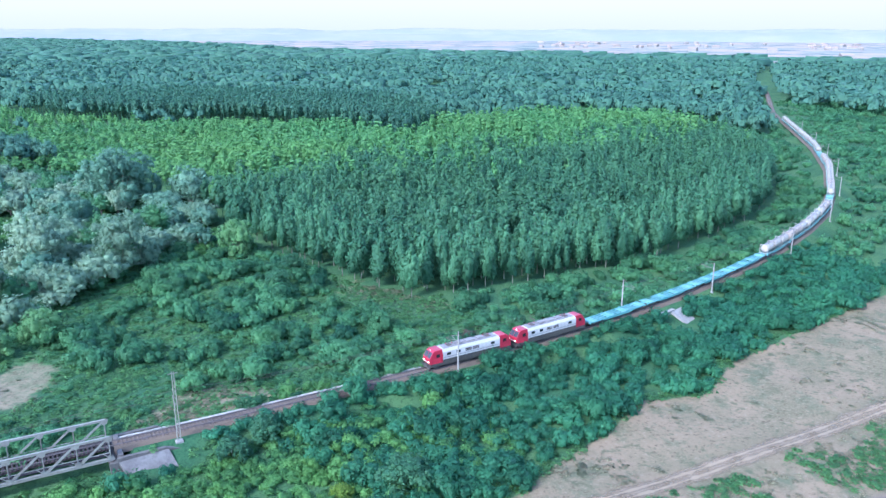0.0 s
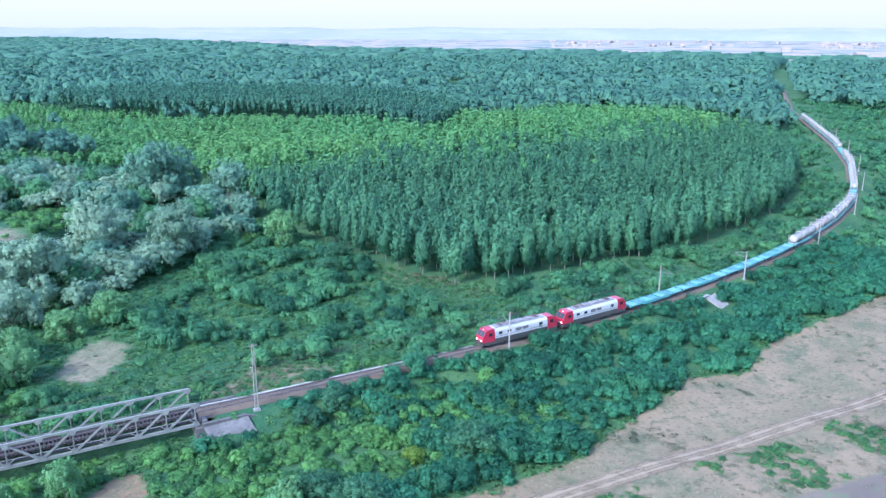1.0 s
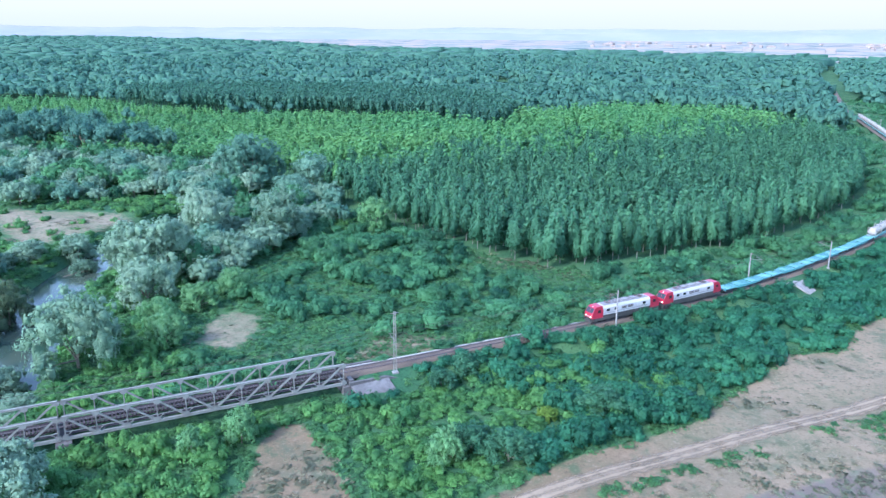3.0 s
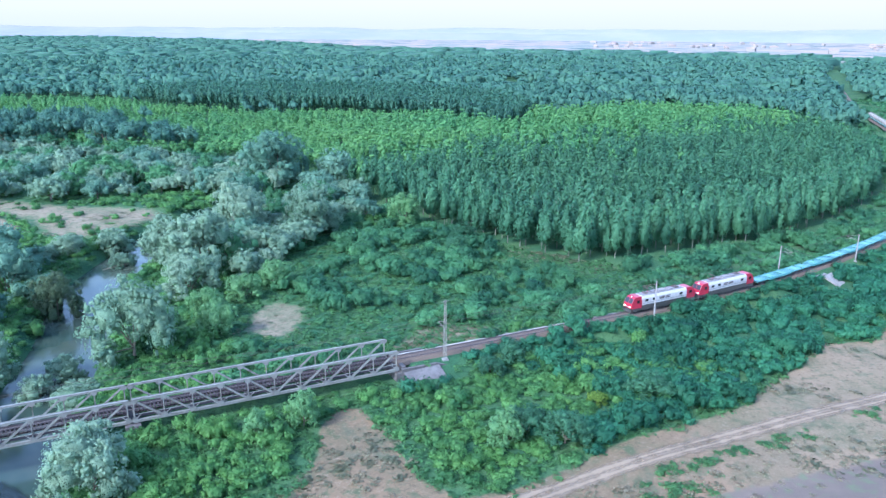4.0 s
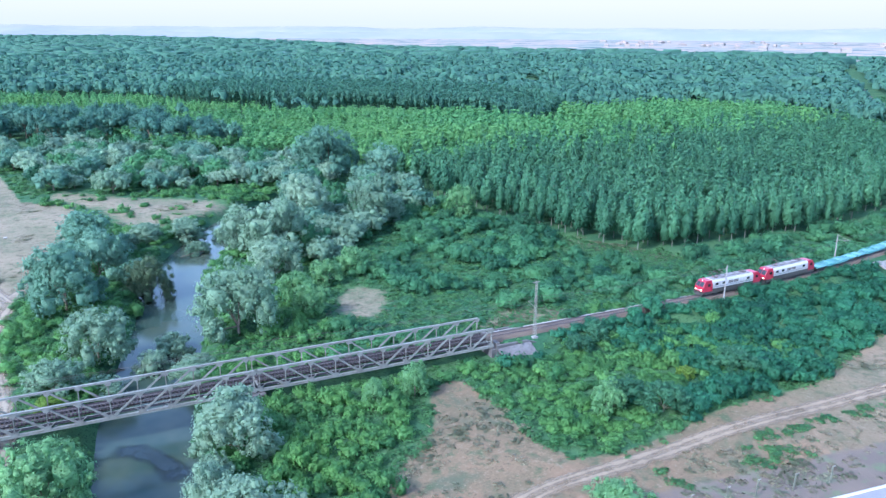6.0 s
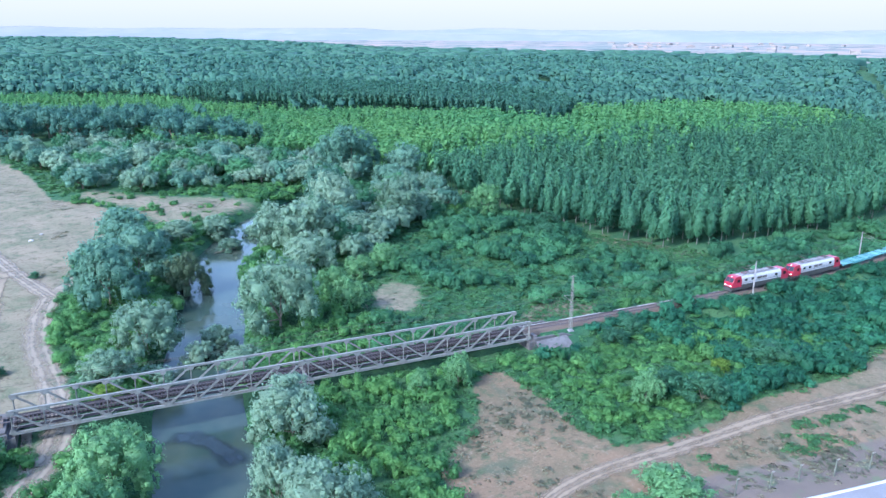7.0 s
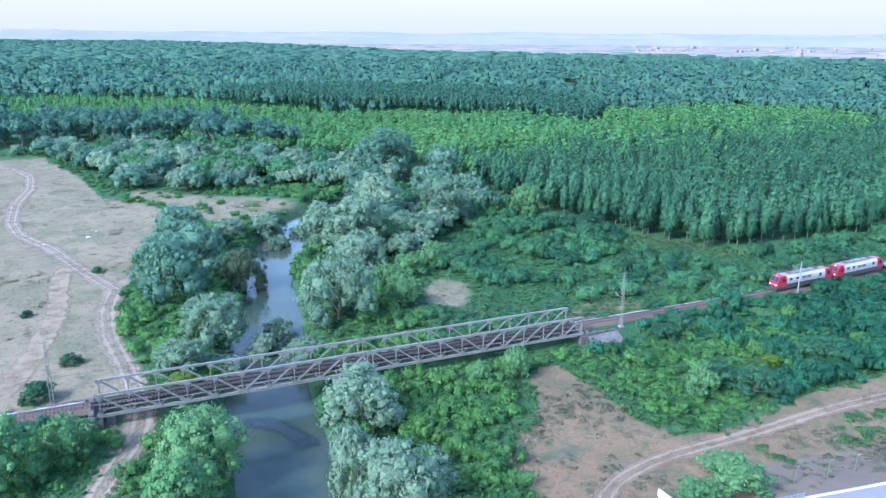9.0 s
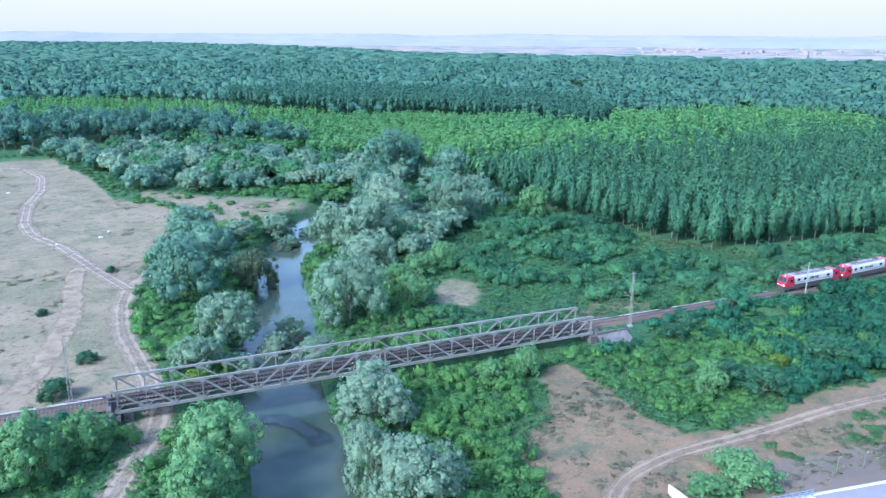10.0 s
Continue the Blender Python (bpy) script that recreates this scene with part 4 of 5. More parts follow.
# the woods behind, coarser with distance
fx_, fy_, keep = [], [], []
for lo_, hi_, step, seed in ((300, 780, 10.0, 17), (780, 1500, 16.0, 18), (1500, 4600, 34.0, 19)):
    x, y, rng = spread(-700 if hi_ < 2000 else -1100, hi_ + 100, 60, hi_ + 100, step, seed)
    d = np.hypot(x, y + 120)
    az = np.degrees(np.arctan2(x, y + 120))
    end = np.where(az > 22, 2150 - (az - 22) * 12, 2150 + (22 - az) * 110)
    ok = (d >= lo_) & (d < hi_) & (az > -16) & (az < 68) & (np.hypot(x, y) < end)
    ok &= from_line(x, y, TRACK) > 13
    if hi_ < 2000:
        sx = np.interp(x, TRACK[:, 0], TRACK[:, 1])
        ok &= (in_area(x, y, POPLARS) < -7) & (in_area(x, y, FAR_POPLARS) < -4) & (in_area(x, y, TALL_POPLARS) < -4) & ((y > 440) | (x > 455) | ((x > 235) & (y > 300) & (y > sx + 60)) | ((x > 225) & (x < 260) & (y > 285)))
        ok &= (y > sx) | (x > 640)
        ok &= edge_noise(x, y, 0.012, 5.0) > -0.42
    a, b = x[ok], y[ok]
    n = len(a)
    big = 1 + 0.35 * edge_noise(a, b, 0.008, 2.0)
    if step < 12:
        t_ = bush_templates(200, 64, 0.15, 5, core=0.93, loose=(0.9, 1.08), sparkle=0.16, lift=0.8)
        s = rng.uniform(4.6, 8.4, n) * big
        sz, top = s * 1.25, rng.uniform(13, 18.5, n) * big
    elif step < 20:
        t_ = bush_templates(210, 16, 0.2, 5, core=0.95, loose=(0.9, 1.05), sparkle=0.16, lift=0.9)
        s = rng.uniform(7.0, 13.0, n) * big
        sz, top = s * 0.95, rng.uniform(13, 19, n) * big
    else:
        t_ = [joined((BALL_1[0] * (1 + 0.2 * np.random.default_rng(q).normal(size=(8, 1))) * (0.8, 0.8, 0.55) + (0.3, 0.2, 0.5), BALL_1[1], unit(BALL_1[0] + (0, 0, 1.0))),
                     (BALL_1[0] * (0.7, 0.8, 0.45) + (-0.4, -0.3, 0.45), BALL_1[1], unit(BALL_1[0] + (0, 0, 1.0)))) for q in range(4)]
        s = rng.uniform(17, 25, n) * big
        sz, top = s * 0.6, rng.uniform(13, 19, n) * big
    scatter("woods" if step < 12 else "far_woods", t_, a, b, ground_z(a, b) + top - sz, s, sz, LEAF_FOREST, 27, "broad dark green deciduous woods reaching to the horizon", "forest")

# willows and other trees by the river, each in its place: x, y, height, radius
WILLOW = dict(r=8.0, h=15.0, base=0.6, n=11, lobe=0.13, count=4000, size=0.21, r0=0.26, stretch=1.5, low=-0.6, core=0.72, loose=(0.84, 1.16), sparkle=0.22)


def willows(label, leaf, seeds, group=""):
    return [tree_kind("willow_tree", label, "tree", group, leaf, BARK, s, **WILLOW) for s in seeds]


plant(willows("broad silvery green willow tree on the river bank", LEAF_WILLOW, (401, 402, 403)),
      [(3, 29, 18, 9.5), (25, 84, 19, 11), (17, 99, 14, 8), (43, 93, 9.5, 6.5), (63, 108, 18.5, 10), (41, 114, 19, 10), (-6.5, -18.5, 12.4, 7.3), (-11, -25, 6.5, 3.2), (-13, -36, 12, 4.2),
       (-9, -44, 12.6, 7.2), (19, 64, 13, 7.5)], (8, 15))
plant(willows("large green tree standing by a dry field", LEAF_GREY, (411, 412)),
      [(-30, 61, 17, 9.8), (-23, 101, 16.5, 11.5), (-22, 82, 14, 8), (74, 194, 25, 15), (98, 192, 20, 10.5), (84, 172, 13, 11), (55, 168, 17, 10), (-14, 68 + 10, 9, 5)], (8, 15))
plant(willows("rounded green tree near the bridge", LEAF_FRESH, (421, 422)),
      [(-33, -24, 12.0, 6.6), (-37, -35, 10.5, 5.5), (20, 34, 8.5, 4.6), (95, 107, 12, 5.8), (26, -12, 7.5, 2.8), (18, -13, 5.8, 2.4), (20, 45, 8.5, 4.6), (30, 55, 7, 4.6), (40, 62, 8, 5), (-59, -17, 11.5, 5.5), (-51, -12, 8, 4.2), (-69, -19, 8, 5), (53, -32, 6.8, 3.4), (36.5, -57.5, 5.4, 5.6), (29.5, -58.5, 4, 3.4)], (8, 15))
plant(willows("small bushy willow beside the water", LEAF_WILLOW, (431, 432)),
      [(-24.5, 29, 12, 7.4), (-8, 17, 5.8, 5.3), (-15, 25, 7, 4.2), (-32, 15, 7.5, 5.2), (-24.5, 15.5, 5.4, 4.2), (-10, 33, 6.5, 4.5), (5, 123, 9, 6.5), (6, 108, 6, 4), (17, 122, 5, 5), (-8, 118, 6, 6), (-14, 112, 5, 5)], (8, 15))
plant(willows("olive-tinged tree leaning over the river", LEAF_OLIVE, (441,)), [(-11, 71, 14, 6.4)], (8, 15))
plant(willows("dense green bush tree at the scrub's edge", LEAF_MIXED, (451, 452)),
      [(103, 79, 7, 4.8), (96, 70, 6, 4), (-62, 60, 1.8, 1.6), (58, -31, 5.8, 4.0), (62, -36, 6.0, 4.6), (84, -30, 6, 5), (70, -5.5, 4.6, 3.4), (64, -8, 4.2, 3.2),
       (-52, 28, 2.6, 2.4), (-57, 13, 4, 3.4), (-47, 90, 2, 1.6)], (8, 15))
plant(willows("half-bare reddish-brown bush beside the railway", LEAF_DEAD, (471,)), [(121.5, 14.5, 3.4, 2.6), (50.5, 6.5, 1.4, 1.8)], (8, 15))
plant(willows("yellow-green bush by the bridge", LEAF_YELLOW, (461,)), [(25.5, 9, 2.6, 1.7), (-33, 8, 3.2, 3), (75, -27, 2.6, 2.0)], (8, 15))

# the band of grey willows north of the river bend
BAND = [(-100, 332), (-72, 326), (-52, 266), (-42, 204), (-20, 194), (20, 186), (52, 176), (30, 150), (44, 126), (30, 100), (24, 66), (34, 62), (50, 88), (80, 100), (92, 120), (96, 150), (110, 190), (95, 240), (40, 275), (10, 320), (-25, 350)]
x, y, rng = spread(-110, 120, 60, 350, 9.6, 31)
ok = (in_area(x, y, BAND) > 1) & ((in_area(x, y, FAR_CLEARING) < 0) | (rng.uniform(0, 1, len(x)) < 0.3)) & (from_line(x, y, RIVER_S) > 11) & (in_area(x, y, POPLARS) < -6)
BUSHY = dict(r=5.0, h=8.0, base=0.9, n=2, lobe=0.2, count=520, size=0.33, r0=0.25, stretch=1.4, low=-0.4, core=0.8, loose=(0.84, 1.16))
rows_b = [(a, b, q, q * rng.uniform(0.62, 0.82)) for a, b, q in zip(x[ok], y[ok], 5.2 + 5.5 * rng.uniform(size=ok.sum()) ** 1.4)]
for leaf, seeds, sel, label in ((LEAF_WILLOW, (501, 502), slice(0, None, 2), "grey-green bushy willow in the river meadow"),
                                (LEAF_GREY, (503,), slice(1, None, 4), "darker grey-green willow in the river meadow"),
                                (LEAF_SCRUB, (504,), slice(3, None, 4), "fresh green bush among the grey willows")):
    plant([tree_kind("willow_bush", label, "tree", "willows of the river meadow", leaf, BARK, s, **BUSHY) for s in seeds], rows_b[sel], (5, 8))

x, y, rng = spread(-110, 120, 120, 350, 3.6, 35)
ok = (in_area(x, y, BAND) > -5) & ((in_area(x, y, FAR_CLEARING) < 0) | (rng.uniform(0, 1, len(x)) < 0.15)) & (in_area(x, y, WEST_FIELD) < -0.5) & (from_line(x, y, RIVER_S) > 8.5) & (in_area(x, y, POPLARS) < -4) & (y > 150)
h = np.clip(1.0 + 0.9 * edge_noise(x, y, 0.06, 7.0) + rng.uniform(-0.4, 0.5, len(x)), 0.4, 2.4)
a, b, hh = x[ok], y[ok], h[ok]
scatter("meadow_growth", bush_templates(190, 30, 0.16, 3), a, b, ground_z(a, b) - 0.1, np.clip(hh * 1.6, 1.8, 3.2), hh, LEAF_GRASS, 36,
        "low green growth between the meadow willows", "bushes")

# the tall dark trees behind the willow band
ROW = [(-190, 345), (-60, 362), (0, 345), (25, 300), (48, 290), (62, 302), (30, 352), (0, 425), (-190, 440)]
x, y, rng = spread(-190, 70, 285, 440, 12.0, 32)
ok = in_area(x, y, ROW) > 0
TALL = dict(r=7.0, h=18.0, base=3.0, n=1, lobe=0.22, count=400, size=0.55, r0=0.4, stretch=1.3, low=-0.4, core=0.8)
plant([tree_kind("tall_tree", "tall dark green tree at the wood's edge", "tree", "tall trees behind the willows", LEAF_DARK, BARK, s, **TALL) for s in (511, 512, 513)],
      [(a, b, rng.uniform(15, 21), rng.uniform(6, 9)) for a, b in zip(x[ok], y[ok])], (7, 18))

# ---------------------------------------------------------------- the railway line

LINE = smooth_line(TRACK[1:21], 2.0, 14)
ARC = np.r_[0, np.cumsum(np.hypot(*np.diff(LINE, axis=0).T))]
ARC -= np.interp(0.0, LINE[:200, 0], ARC[:200])


def on_line(s, side=0.0):
    """Place and heading on the line, s metres east of the middle pier; side: metres to the left of eastward travel."""
    px, py = np.interp(s, ARC, LINE[:, 0]), np.interp(s, ARC, LINE[:, 1])
    qx, qy = np.interp(s + 1, ARC, LINE[:, 0]), np.interp(s + 1, ARC, LINE[:, 1])
    a = math.atan2(qy - py, qx - px)
    return float(px - side * math.sin(a)), float(py + side * math.cos(a)), math.degrees(a)


def stretch_of(s0, s1, step=2.0):
    return np.array([on_line(s)[:2] for s in np.arange(s0, s1 + 0.01, step)])


for name, s0, s1 in (("ballast_east", 47.3, 900), ("ballast_west", -290, -47.3)):
    v, f = ribbon(stretch_of(s0, s1), (-2.2, -1.75, -1.4, 0, 1.4, 1.75, 2.2), (-0.98, -0.52, -0.24, -0.22, -0.24, -0.52, -0.98), RAIL_Z)
    tagged(part(name, mesh_np(name, v, f, BALLAST), BALLAST), "reddish-brown stone ballast bed of the railway", "ballast", kind="structure")
for name, s0, s1, sides, lifts in (("gravel_path", 48, 104, (1.6, 2.1, 2.9, 3.7), (-0.42, -0.70, -0.72, -1.12)),
                                   ("gravel_path_west", -75, -48, (1.6, 2.1, 3.0, 4.0), (-0.42, -0.70, -0.72, -1.12))):
    v, f = ribbon(stretch_of(s0, s1), sides, lifts, RAIL_Z)
    tagged(part(name, mesh_np(name, v, f, GRAVEL, np.tile((0.0, 0.46, 0.40, 0.05) if sides[0] < 0 else (0.05, 0.46, 0.40, 0.0), len(v) // 4)), GRAVEL), "strip of fresh whitish gravel beside the track", "gravel", kind="structure")
for name, side in (("rail_north", 0.75), ("rail_south", -0.75)):
    v, f = ribbon(stretch_of(-290, 900), (side - 0.07, side - 0.035, side - 0.036, side + 0.036, side + 0.035, side + 0.07), (-0.17, -0.15, 0.0, 0.0, -0.15, -0.17), RAIL_Z)
    tagged(part(name, mesh_np(name, v, f, RAIL), RAIL), "brown steel running rail", "rail", kind="structure")
vs, fs = [], []
tie = np.array([(x, y, z) for x in (-0.13, 0.13) for y in (-1.25, 1.25) for z in (-0.36, -0.17)])
tie_f = np.array([(0, 1, 3, 2), (4, 6, 7, 5), (0, 4, 5, 1), (2, 3, 7, 6), (1, 5, 7, 3)])
for i, s in enumerate([*np.arange(-200, -48, 0.62), *np.arange(48, 500, 0.62)]):
    px, py, a = on_line(s)
    c, sn = math.cos(math.radians(a)), math.sin(math.radians(a))
    vs.append(np.c_[px + tie[:, 0] * c - tie[:, 1] * sn, py + tie[:, 0] * sn + tie[:, 1] * c, RAIL_Z + tie[:, 2]])
    fs.append(tie_f + i * 8)
tagged(part("sleepers", mesh_np("sleepers", np.concatenate(vs), np.concatenate(fs), SLEEPER_CONCRETE), SLEEPER_CONCRETE),
       "pinkish concrete sleepers in the ballast", "sleepers", kind="stuff")

# ---------------------------------------------------------------- the truss bridge

YN, YF, ZB, ZT = -2.75, 3.45, 5.0, 9.15      # near and far truss, bottom and top chord
PANELS, SPAN = 10, 46.1


def truss_span(x0, label):
    span = tagged(new("truss_bridge"), label, "bridge", "bridge spans")
    span.location = (x0, 0, 0)
    xs = [SPAN * i / PANELS for i in range(PANELS + 1)]
    zb, zt = ZB + 0.22, ZT - 0.2
    for y in (YN, YF):
        bm = bmesh.new()
        box(bm, -0.2, y - 0.18, ZT - 0.34, SPAN + 0.2, y + 0.18, ZT - 0.31)
        box(bm, -0.2, y - 0.21, ZT - 0.04, SPAN + 0.2, y + 0.21, ZT)
        for o in (-0.17, 0.13):
            box(bm, -0.18, y + o, ZT - 0.33, SPAN + 0.18, y + o + 0.04, ZT - 0.04)
        part("top_chord", bm, STEEL, span)
        bm = bmesh.new()
        for o in (-0.2, 0.16):
            box(bm, -0.2, y + o, ZB, SPAN + 0.2, y + o + 0.04, ZB + 0.44)
        box(bm, -0.2, y - 0.24, ZB + 0.44, SPAN + 0.2, y + 0.24, ZB + 0.475)
        part("bottom_chord", bm, STEEL, span)
        for i, x in enumerate(xs):
            bm = bmesh.new()
            w = 0.32 if i in (0, PANELS) else 0.2
            beam(bm, (x, y - 0.1, zb), (x, y - 0.1, zt), w, 0.05)
            beam(bm, (x, y + 0.1, zb), (x, y + 0.1, zt), w, 0.05)
            beam(bm, (x, y, zb), (x, y, zt), 0.05, 0.2)
            part("vertical", bm, STEEL, span)
            # plates where the bars meet
            for o in (-0.225, 0.205):
                for z, sg in ((zb + 0.22, 1), (zt - 0.22, -1)):
                    bm = bmesh.new()
                    prism(bm, [(x - 0.6, z - sg * 0.28), (x + 0.6, z - sg * 0.28), (x + 0.34, z + sg * 0.42), (x - 0.34, z + sg * 0.42)], y + o, y + o + 0.018)
                    part("gusset", bm, STEEL, span)
            # short struts that fan out from the lower joints to the walkway rail
            for dx in (-1.05, 1.05):
                if -0.1 < x + dx < SPAN + 0.1:
                    part("fan_strut", beam(bmesh.new(), (x, y - 0.06, zb + 0.2), (x + dx, y - 0.06, zb + 1.2), 0.06, 0.11), STEEL, span)
        part("walkway_rail", beam(bmesh.new(), (0, y - 0.06, zb + 1.2), (SPAN, y - 0.06, zb + 1.2), 0.07, 0.13), STEEL, span)
        for i in range(PANELS):
            a, b = (zt, zb) if i < PANELS // 2 else (zb, zt)
            bm = bmesh.new()
            for o in (-0.12, 0.12):
                beam(bm, (xs[i], y + o, a), (xs[i + 1], y + o, b), 0.05, 0.26)
            for j in range(1, 9):
                u, w = j / 9, (j + 0.6) / 9
                beam(bm, (xs[i] + (xs[i + 1] - xs[i]) * u, y - 0.12, a + (b - a) * u), (xs[i] + (xs[i + 1] - xs[i]) * min(w, 1), y + 0.12, a + (b - a) * min(w, 1)), 0.03, 0.06)
            part("diagonal", bm, STEEL, span)
    for x in xs:
        bm = bmesh.new()
        box(bm, x - 0.12, YN + 0.1, ZB + 0.1, x + 0.12, YF - 0.1, ZB + 0.13)
        box(bm, x - 0.12, YN + 0.1, ZB + 0.66, x + 0.12, YF - 0.1, ZB + 0.69)
        box(bm, x - 0.015, YN + 0.1, ZB + 0.13, x + 0.015, YF - 0.1, ZB + 0.66)
        part("cross_beam", bm, STEEL, span)
    for y in (-0.5, 1.3):
        bm = bmesh.new()
        box(bm, 0, y - 0.14, ZB + 0.70, SPAN, y + 0.14, ZB + 0.74)
        box(bm, 0, y - 0.02, ZB + 0.74, SPAN, y + 0.02, ZB + 0.97)
        box(bm, 0, y - 0.14, ZB + 0.97, SPAN, y + 0.14, ZB + 1.0)
        part("stringer", bm, STEEL_DARK, span)
    for i in range(PANELS):
        a, b = (YN, YF) if i % 2 else (YF, YN)
        part("wind_brace", beam(bmesh.new(), (xs[i], a, ZB + 0.08), (xs[i + 1], b, ZB + 0.08), 0.16, 0.1), STEEL, span)
    # a plank footway inside each truss
    for y in (YN + 0.75, YF - 0.75):
        bm = bmesh.new()
        for o in (-0.3, 0.0, 0.3):
            box(bm, 0, y + o - 0.13, ZB + 0.72, SPAN, y + o + 0.13, ZB + 0.77)
        part("footway", bm, SLEEPER_WOOD, span)
    first = bmesh.new()
    box(first, -0.13, -1.0, ZB + 1.0, 0.13, 1.8, ZB + 1.18)
    tie_ob = part("sleeper", first, SLEEPER_WOOD, span)
    tie_ob.location = (0.3, 0, 0)
    for j in range(1, 75):
        o = new("sleeper", tie_ob.data)
        o.parent, o.location = span, (0.3 + j * 0.612, 0.03 * math.sin(j * 2.3), 0)
    return span


truss_span(-46.6, "grey riveted steel truss span over the west river bank")
truss_span(0.5, "grey riveted steel truss span over the east river bank")

pier = tagged(new("bridge_pier"), "weathered concrete bridge pier standing at the river's edge", "pier")
bm = bmesh.new()
prism(bm, [(-1.1, -2.5), (1.1, -2.5), (0.85, 4.3), (-0.85, 4.3)], -3.6, 4.3)
part("shaft", bm, STONE_DARK, pier)
part("cap", box(bmesh.new(), -1.1, -3.9, 4.3, 1.3, 4.6, 4.85, 0.05), STONE_DARK, pier)
for x in (-0.6, 0.65):
    for y in (YN, YF):
        part("bearing", box(bmesh.new(), x - 0.2, y - 0.3, 4.85, x + 0.2, y + 0.3, 5.0), STEEL_DARK, pier)
for side, label in ((1, "grey concrete abutment with sloping stained wings"), (-1, "grey concrete abutment beside the dirt road")):
    ab = tagged(new("abutment"), label, "abutment", "bridge abutments")
    bm = bmesh.new()
    box(bm, 46.3, -3.6, 0.5, 47.6, 4.3, 4.85, 0.04)
    part("bearing_shelf", bm, STONE_DARK, ab)
    part("back_wall", box(bmesh.new(), 47.6, -3.2, 1.0, 48.4, 3.9, 5.85, 0.04), STONE_DARK, ab)
    for y in (-3.75, 3.95):
        bm = bmesh.new()
        prism(bm, [(47.4, 0.5), (56.5, 2.4), (57.5, 4.6), (54.5, 5.55), (47.4, 5.55)], y, y + 0.6)
        part("wing_wall", bm, STONE_DARK, ab)
    bm = bmesh.new()
    a = [bm.verts.new(p) for p in ((47.6, -3.9, 5.0), (55, -3.9, 5.3), (56, -6.6, 2.9), (49, -7.2, 2.4))]
    b = [bm.verts.new((v_.co.x, v_.co.y, v_.co.z - 0.5)) for v_ in a]
    bm.faces.new(a)
    bm.faces.new(b[::-1])
    for i in range(4):
        bm.faces.new((a[i], b[i], b[(i + 1) % 4], a[(i + 1) % 4]))
    part("slope_paving", bm, STONE_GREY, ab, "cracked grey stone slope paving")
    for y in (YN, YF):
        part("bearing", box(bmesh.new(), 46.3, y - 0.3, 4.85, 46.9, y + 0.3, 5.0), STEEL_DARK, ab)
    if side < 0:
        ab.matrix_basis = Matrix.Diagonal((-1, 1, 1, 1))

# culvert under the bank
px, py, a = on_line(168)
culvert = tagged(new("culvert"), "small pale concrete culvert head in the railway bank", "culvert")
culvert.matrix_basis = pose(px, py, 0, 0, 0, a)
bm = bmesh.new()
box(bm, -3.2, -4.6, 2.0, -1.4, -3.9, 5.4)
box(bm, 1.4, -4.6, 2.0, 3.2, -3.9, 5.4)
box(bm, -1.4, -4.6, 4.3, 1.4, -3.9, 5.4)
part("head_wall", bm, CONCRETE, culvert)
part("coping", box(bmesh.new(), -3.4, -4.75, 5.4, 3.4, -3.8, 5.6, 0.03), CONCRETE, culvert)
bm = bmesh.new()
a_ = [bm.verts.new(p) for p in ((2.0, -4.7, 5.2), (6.5, -4.2, 5.3), (7.5, -8.0, 3.0), (3.2, -9.0, 2.9))]
b_ = [bm.verts.new((v_.co.x, v_.co.y, v_.co.z - 0.5)) for v_ in a_]
bm.faces.new(a_)
bm.faces.new(b_[::-1])
for i in range(4):
    bm.faces.new((a_[i], b_[i], b_[(i + 1) % 4], a_[(i + 1) % 4]))
part("slope_paving", bm, CONCRETE, culvert)

# ---------------------------------------------------------------- masts and wires


def lattice_mast(x, y, h, turn, arm):
    mast = tagged(new("lattice_mast"), "tall grey steel lattice mast of the overhead line", "mast", "overhead line masts")
    mast.matrix_basis = pose(x, y, min(float(ground_z(x, y)), 5.6) - 0.1, 0, 0, turn)
    for dx in (-0.29, 0.29):
        for dy in (-0.22, 0.22):
            part("leg", beam(bmesh.new(), (dx, dy, 0), (dx * 0.55, dy * 0.55, h), 0.065, 0.065), STEEL, mast)
    for j in range(12):
        bm = bmesh.new()
        u, w = j / 12, (j + 1) / 12
        p, q = 0.29 * (1 - 0.45 * u), 0.29 * (1 - 0.45 * w)
        s = 1 if j % 2 else -1
        for dy in (-0.22, 0.22):
            beam(bm, (s * p, dy * (1 - 0.45 * u), h * u), (-s * q, dy * (1 - 0.45 * w), h * w), 0.035, 0.045)
        part("lacing", bm, STEEL, mast)
    part("footing", box(bmesh.new(), -0.6, -0.5, -0.8, 0.6, 0.5, 0.15, 0.03), CONCRETE, mast)
    cantilever(mast, arm, 6.3)
    part("head_bar", beam(bmesh.new(), (-0.8, 0, h - 0.3), (0.8, 0, h - 0.3), 0.1, 0.1), STEEL, mast)


def cantilever(mast, arm, z):
    """The hinged bracket that carries the wire, reaching arm metres across."""
    bm = bmesh.new()
    tube(bm, (0, 0, z), (0, arm, z + 0.55), 0.05, n=6)
    tube(bm, (0, 0, z + 1.5), (0, arm, z + 0.55), 0.035, n=6)
    tube(bm, (0, arm * 0.45, z + 0.25), (0, arm * 1.1, z - 0.35), 0.03, n=6)
    part("bracket", bm, STEEL, mast)
    for zz in (z, z + 1.5):
        bm = bmesh.new()
        for j in range(4):
            tube(bm, (0, 0.22 * np.sign(arm) + 0.08 * j * np.sign(arm), zz), (0, (0.26 + 0.08 * j) * np.sign(arm), zz), 0.11, n=8)
        part("insulator", bm, STEEL_DARK, mast)


